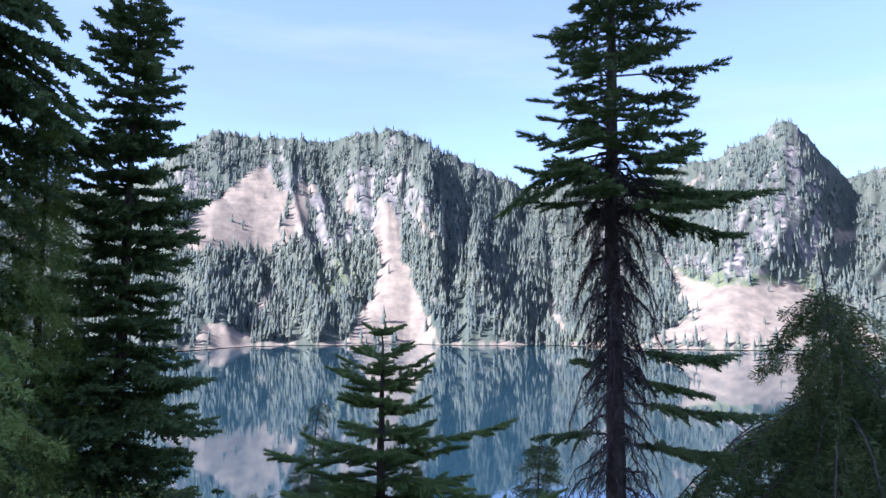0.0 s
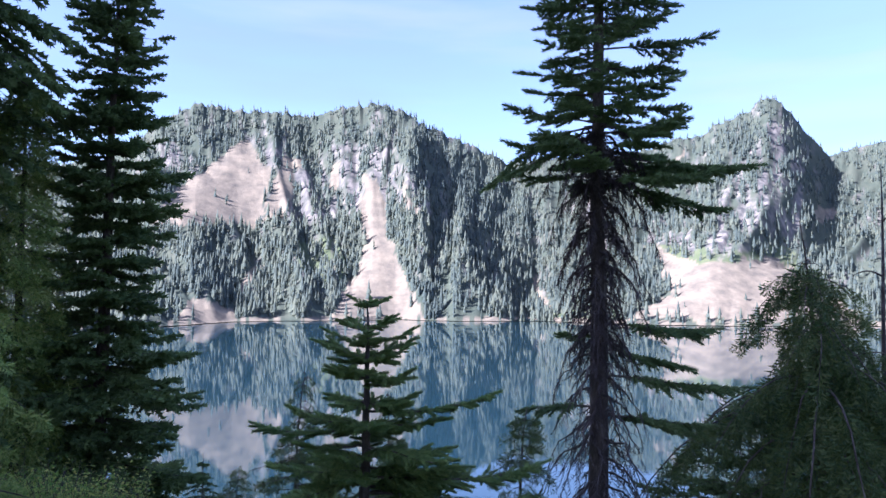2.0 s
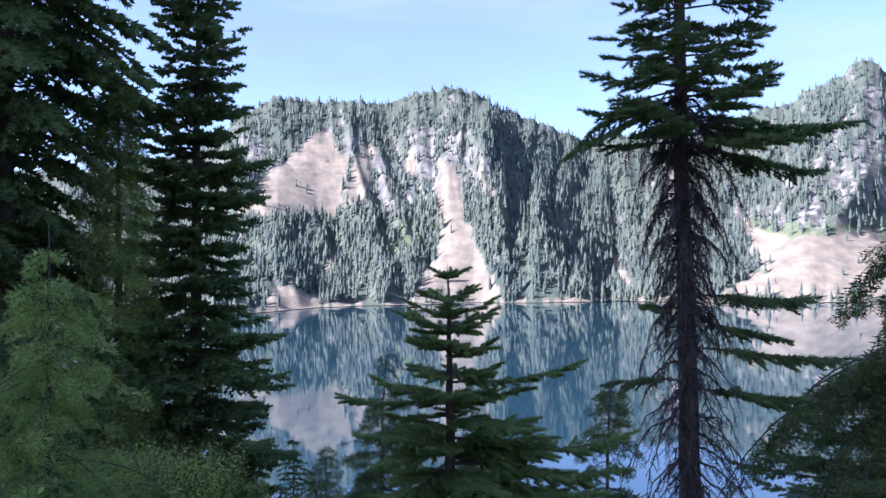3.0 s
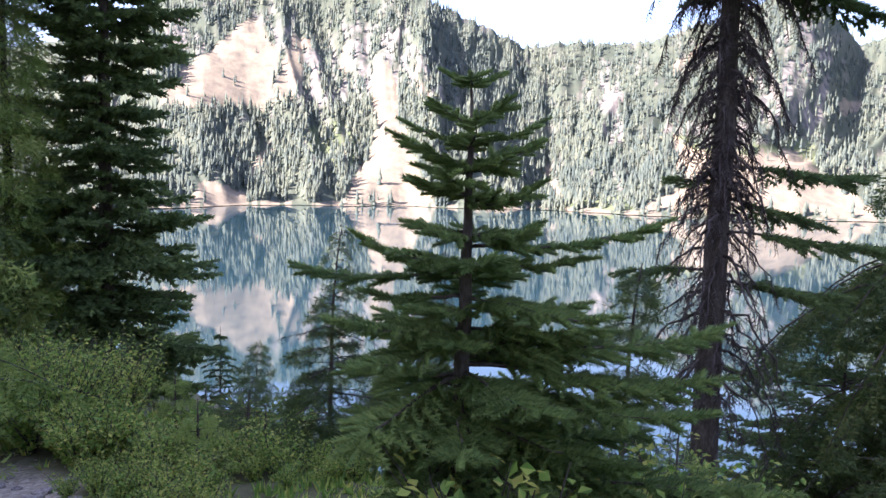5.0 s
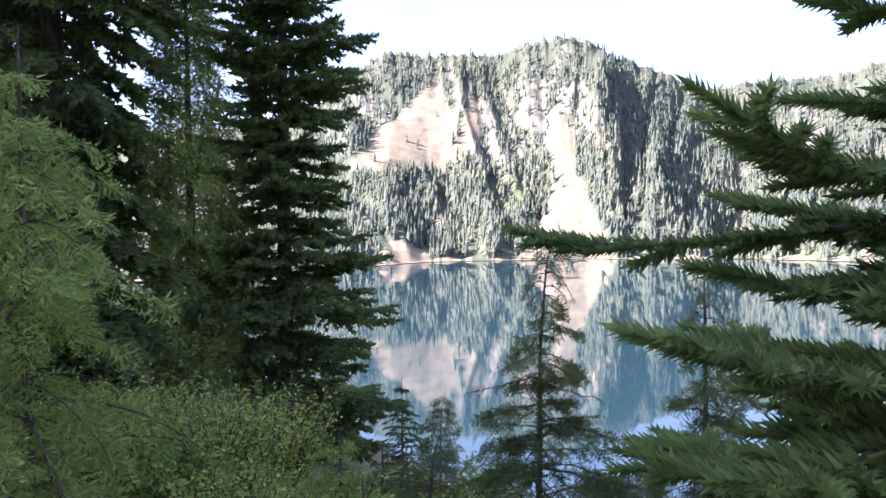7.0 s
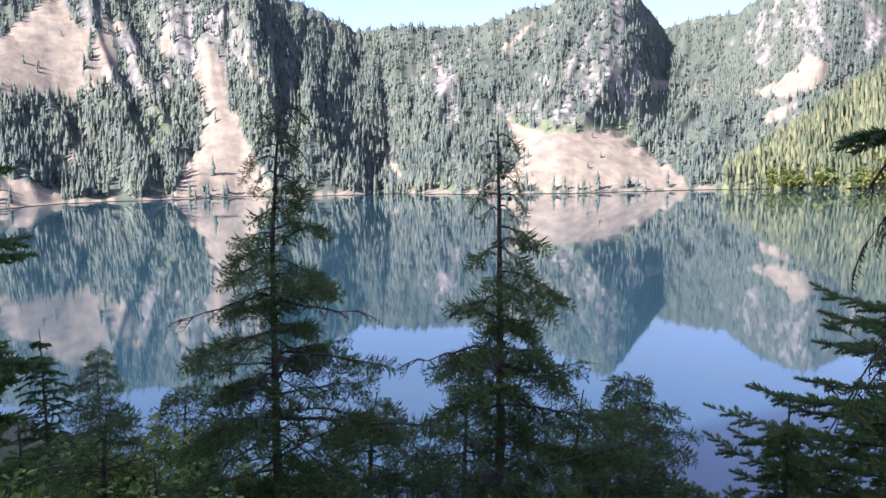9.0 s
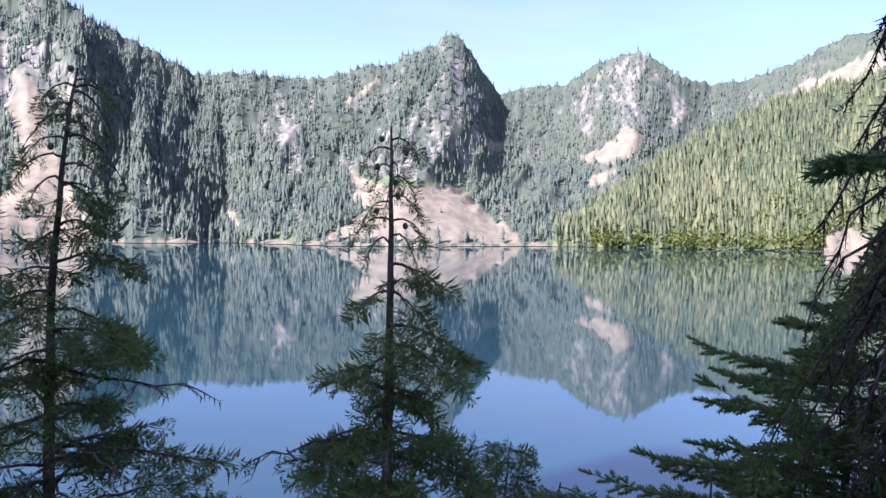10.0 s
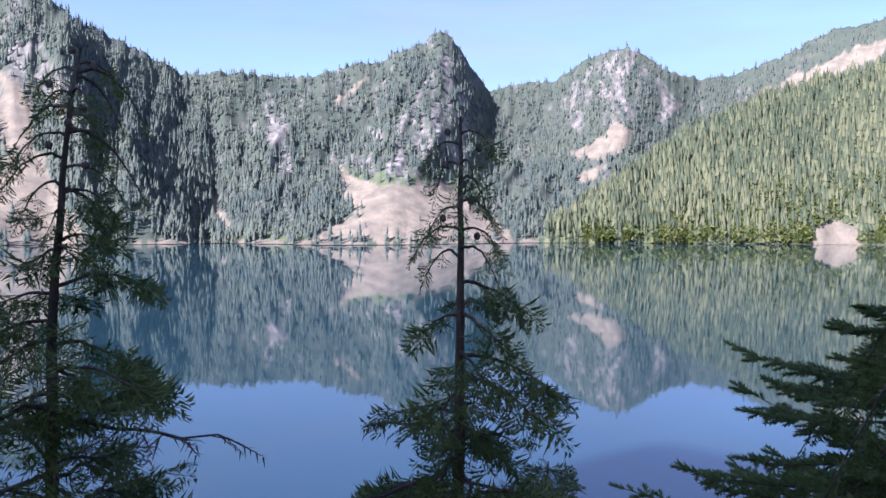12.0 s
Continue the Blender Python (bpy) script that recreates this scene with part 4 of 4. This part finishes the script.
# ---- undergrowth ----
def shrub_mesh(seed, tall, leaf_size, stems):
    rng = np.random.default_rng(seed)
    wv, wt, off, P, D, S = [], [], 0, [], [], []
    for k in range(stems):
        a, out = rng.uniform(0, 6.28), rng.uniform(0.15, 0.6) * tall
        q = np.linspace(0, 1, 6)
        pts = np.stack([math.cos(a) * out * q ** 1.3, math.sin(a) * out * q ** 1.3, tall * rng.uniform(0.6, 1.05) * q], -1) + rng.normal(0, 0.015, (6, 3)) * q[:, None]
        v, t = tube(pts, 0.006 * (1 - 0.8 * q) + 0.001, 3)
        wv.append(v), wt.append(t + off)
        off += len(v)
        n = 30
        f = rng.uniform(0.25, 1, n)
        p = np.stack([np.interp(f, q, pts[:, i]) for i in range(3)], -1)
        d = rng.normal(0, 1, (n, 3)) * (1, 1, 0.45)
        d /= np.linalg.norm(d, axis=1)[:, None]
        P.append(p + d * rng.uniform(0.01, 0.11, n)[:, None] * tall)
        D.append(d)
        S.append(leaf_size * rng.uniform(0.7, 1.3, n))
    leaf = np.array([[(0, 0, 0), (0.5, -0.34, 0.08), (1, 0, 0)], [(0, 0, 0), (1, 0, 0), (0.5, 0.34, 0.08)]], dtype=float)
    sv = dressed(rng, leaf, np.concatenate(P), np.concatenate(D), np.concatenate(S), 0.5)
    st = np.arange(len(sv)).reshape(-1, 3) + off
    return mesh_from("twig", np.concatenate(wv), np.concatenate(wt), [DEAD]), mesh_from("foliage", sv, st - off, [SHRUB])


def shrub(meshes, m, label, group):
    root = new("shrub")
    root.matrix_world = m
    part("twig", meshes[0], root, "thin brown twigs")
    part("foliage", meshes[1], root)
    return tagged(root, label, "shrub", group)



TALL_SHRUBS = [shrub_mesh(60 + k, 1.2 + 0.15 * k, 0.052, 34) for k in range(2)]
SHRUBS = [shrub_mesh(50 + k, 0.55 + 0.08 * k, 0.048, 24) for k in range(4)]
rng = np.random.default_rng(77)
WALK = np.array([eye[:2] for t, eye, target, roll in PATH])
made = 0
for k in range(6000):
    sx, sy = (rng.uniform(-5.5, 1.5), rng.uniform(2.8, 9.0)) if k % 6 else (rng.uniform(-9, 3.5), rng.uniform(1.5, 13))
    near = min(float(path_gap(sx, sy)) + 0.1, float(np.min(np.linalg.norm(WALK - (sx, sy), axis=1))))
    if near < 0.48 or (sx + 1.2) ** 2 + (sy - 7.2) ** 2 < 5.0 or value_noise(sx * 0.8, sy * 0.8, 5) < 0.15 or made >= 245:
        continue
    if sx < -6 and rng.uniform() < 0.5 or sy < 3 and rng.uniform() < 0.5:
        continue
    made += 1
    size = rng.uniform(0.8, 1.3) * min(1.0, 0.25 + near / 1.5)
    shrub(SHRUBS[made % 4], pose(sx, sy, g(sx, sy) - 0.04, 0, 0, rng.uniform(0, 360)) @ Matrix.Diagonal((size, size, size * rng.uniform(0.8, 1.1), 1)),
          "low leafy huckleberry shrub in yellowing green", "trailside shrubs")

for k in range(34):
    sx, sy = rng.uniform(-1.7, 0.9), rng.uniform(3.5, 5.6)
    near = float(np.min(np.linalg.norm(WALK - (sx, sy), axis=1)))
    if near < 0.65:
        continue
    size = rng.uniform(0.7, 1.15) * min(1.0, 0.3 + near / 2)
    shrub(SHRUBS[k % 4], pose(sx, sy, g(sx, sy) - 0.04, 0, 0, rng.uniform(0, 360)) @ Matrix.Scale(size, 4), "small leafy huckleberry shrub at the foot of a young fir", "trailside shrubs")

for k in range(60):
    sx, sy = rng.uniform(-3.4, -0.4), rng.uniform(6.2, 8.6)
    near = min(float(path_gap(sx, sy)) + 0.1, float(np.min(np.linalg.norm(WALK - (sx, sy), axis=1))))
    if near < 0.42:
        continue
    size = rng.uniform(0.45, 0.75) * min(1.0, 0.4 + near / 2)
    shrub(SHRUBS[k % 4], pose(sx, sy, g(sx, sy) - 0.04, 0, 0, rng.uniform(0, 360)) @ Matrix.Scale(size, 4), "low leafy huckleberry shrub at the viewpoint's edge", "trailside shrubs")

for k in range(44):
    sx, sy = rng.uniform(-7.8, -4.2), rng.uniform(8.8, 11.8)
    if path_gap(sx, sy) < 0.7:
        continue
    size = rng.uniform(0.65, 1.0)
    shrub(TALL_SHRUBS[k % 2], pose(sx, sy, g(sx, sy) - 0.06, 0, 0, rng.uniform(0, 360)) @ Matrix.Scale(size, 4), "tall leafy huckleberry bush beneath the firs", "tall shrubs")


def tuft_field(name, count, label):
    """Low heather and grass between the shrubs, one mesh."""
    rng = np.random.default_rng(5)
    x, y = rng.uniform(-8, 3.5, count), rng.uniform(1.0, 12, count)
    keep = (path_gap(x, y) > 0.42 + 0.2 * rng.uniform(0, 1, count)) & (value_noise(x * 1.3, y * 1.3, 8) > 0.2)
    x, y = x[keep], y[keep]
    n, blades = len(x), 9
    base = np.stack([x, y, ground_z(x, y) - 0.01], -1)
    a = rng.uniform(0, 6.28, (n, blades))
    out, tall, wide = rng.uniform(0.02, 0.13, (n, blades)), rng.uniform(0.04, 0.13, (n, blades)), rng.uniform(0.008, 0.02, (n, blades))
    root = base[:, None] + np.stack([np.cos(a) * 0.03, np.sin(a) * 0.03, a * 0], -1)
    sideways = np.stack([-np.sin(a), np.cos(a), a * 0], -1) * wide[..., None]
    tip = base[:, None] + np.stack([np.cos(a) * out, np.sin(a) * out, tall], -1)
    v = np.stack([root - sideways, root + sideways, tip], 2).reshape(-1, 3)
    me = mesh_from(name, v, np.arange(len(v)).reshape(-1, 3), [SHRUB])
    return tagged(new(name, me), label, "ground cover", kind="stuff")


tuft_field("ground_cover", 6500, "low green heather and grass on the forest floor")


# ---- dead snag, cones, trail stones ----
def snag(x, y, top, base, girth, seed):
    rng = np.random.default_rng(seed)
    root = new("dead_snag")
    root.location = (x, y, base - 0.3)
    tagged(root, "thin grey dead snag with a few bare twigs", "tree")
    tall = top - base + 0.3
    f = np.linspace(0, 1, 24)
    pts = np.stack([0.10 * np.sin(f * 7) * f - 0.12 * f ** 6, 0.06 * np.sin(f * 5 + 1), f * tall], -1)
    v, t = tube(pts, girth * (1 - f) ** 0.7 + 0.006, 7)
    part("trunk", mesh_from("trunk", v, t, [DEAD], smooth=True), root, "weathered grey wood")
    for q in (0.62, 0.7, 0.78, 0.86, 0.93):
        a, l = rng.uniform(0, 6.28), rng.uniform(0.3, 0.8)
        s_ = np.linspace(0, 1, 6)
        p = np.array([np.interp(q, f, pts[:, k]) for k in range(3)]) + np.stack([np.cos(a) * l * s_, np.sin(a) * l * s_, 0.2 * l * np.sin(s_ * 3)], -1)
        v, t = tube(p, 0.012 * (1 - 0.8 * s_) + 0.003, 4)
        part("branch", mesh_from("branch", v, t, [DEAD]), root, "bare dead branch")


snag(6.3, 9.8, 3.2, g(6.3, 9.8), 0.06, 3)


def stone_mesh(seed):
    rng = np.random.default_rng(seed)
    bm = bmesh.new()
    bmesh.ops.create_icosphere(bm, subdivisions=1, radius=0.5)
    for v in bm.verts:
        v.co = Vector((v.co.x * 1.2, v.co.y, v.co.z * 0.6)) * rng.uniform(0.75, 1.2)
    me = bpy.data.meshes.new("trail_stone")
    bm.to_mesh(me)
    bm.free()
    me.materials.append(GRAVEL)
    return me


STONES = [stone_mesh(k) for k in range(5)]
rng = np.random.default_rng(8)
made = 0
while made < 280:
    sx, sy = rng.uniform(-5.5, 0.6), rng.uniform(0.5, 9)
    if path_gap(sx, sy) > 0.6:
        continue
    made += 1
    ob = new("trail_stone", STONES[made % 5])
    size = 0.02 + 0.13 * rng.uniform() ** 4
    ob.matrix_world = pose(sx, sy, g(sx, sy) + size * 0.12, rng.uniform(-15, 15), rng.uniform(-15, 15), rng.uniform(0, 360)) @ Matrix.Scale(size, 4)
    tagged(ob, "angular grey-tan stone lying on the gravel trail", "stone", "trail stones")
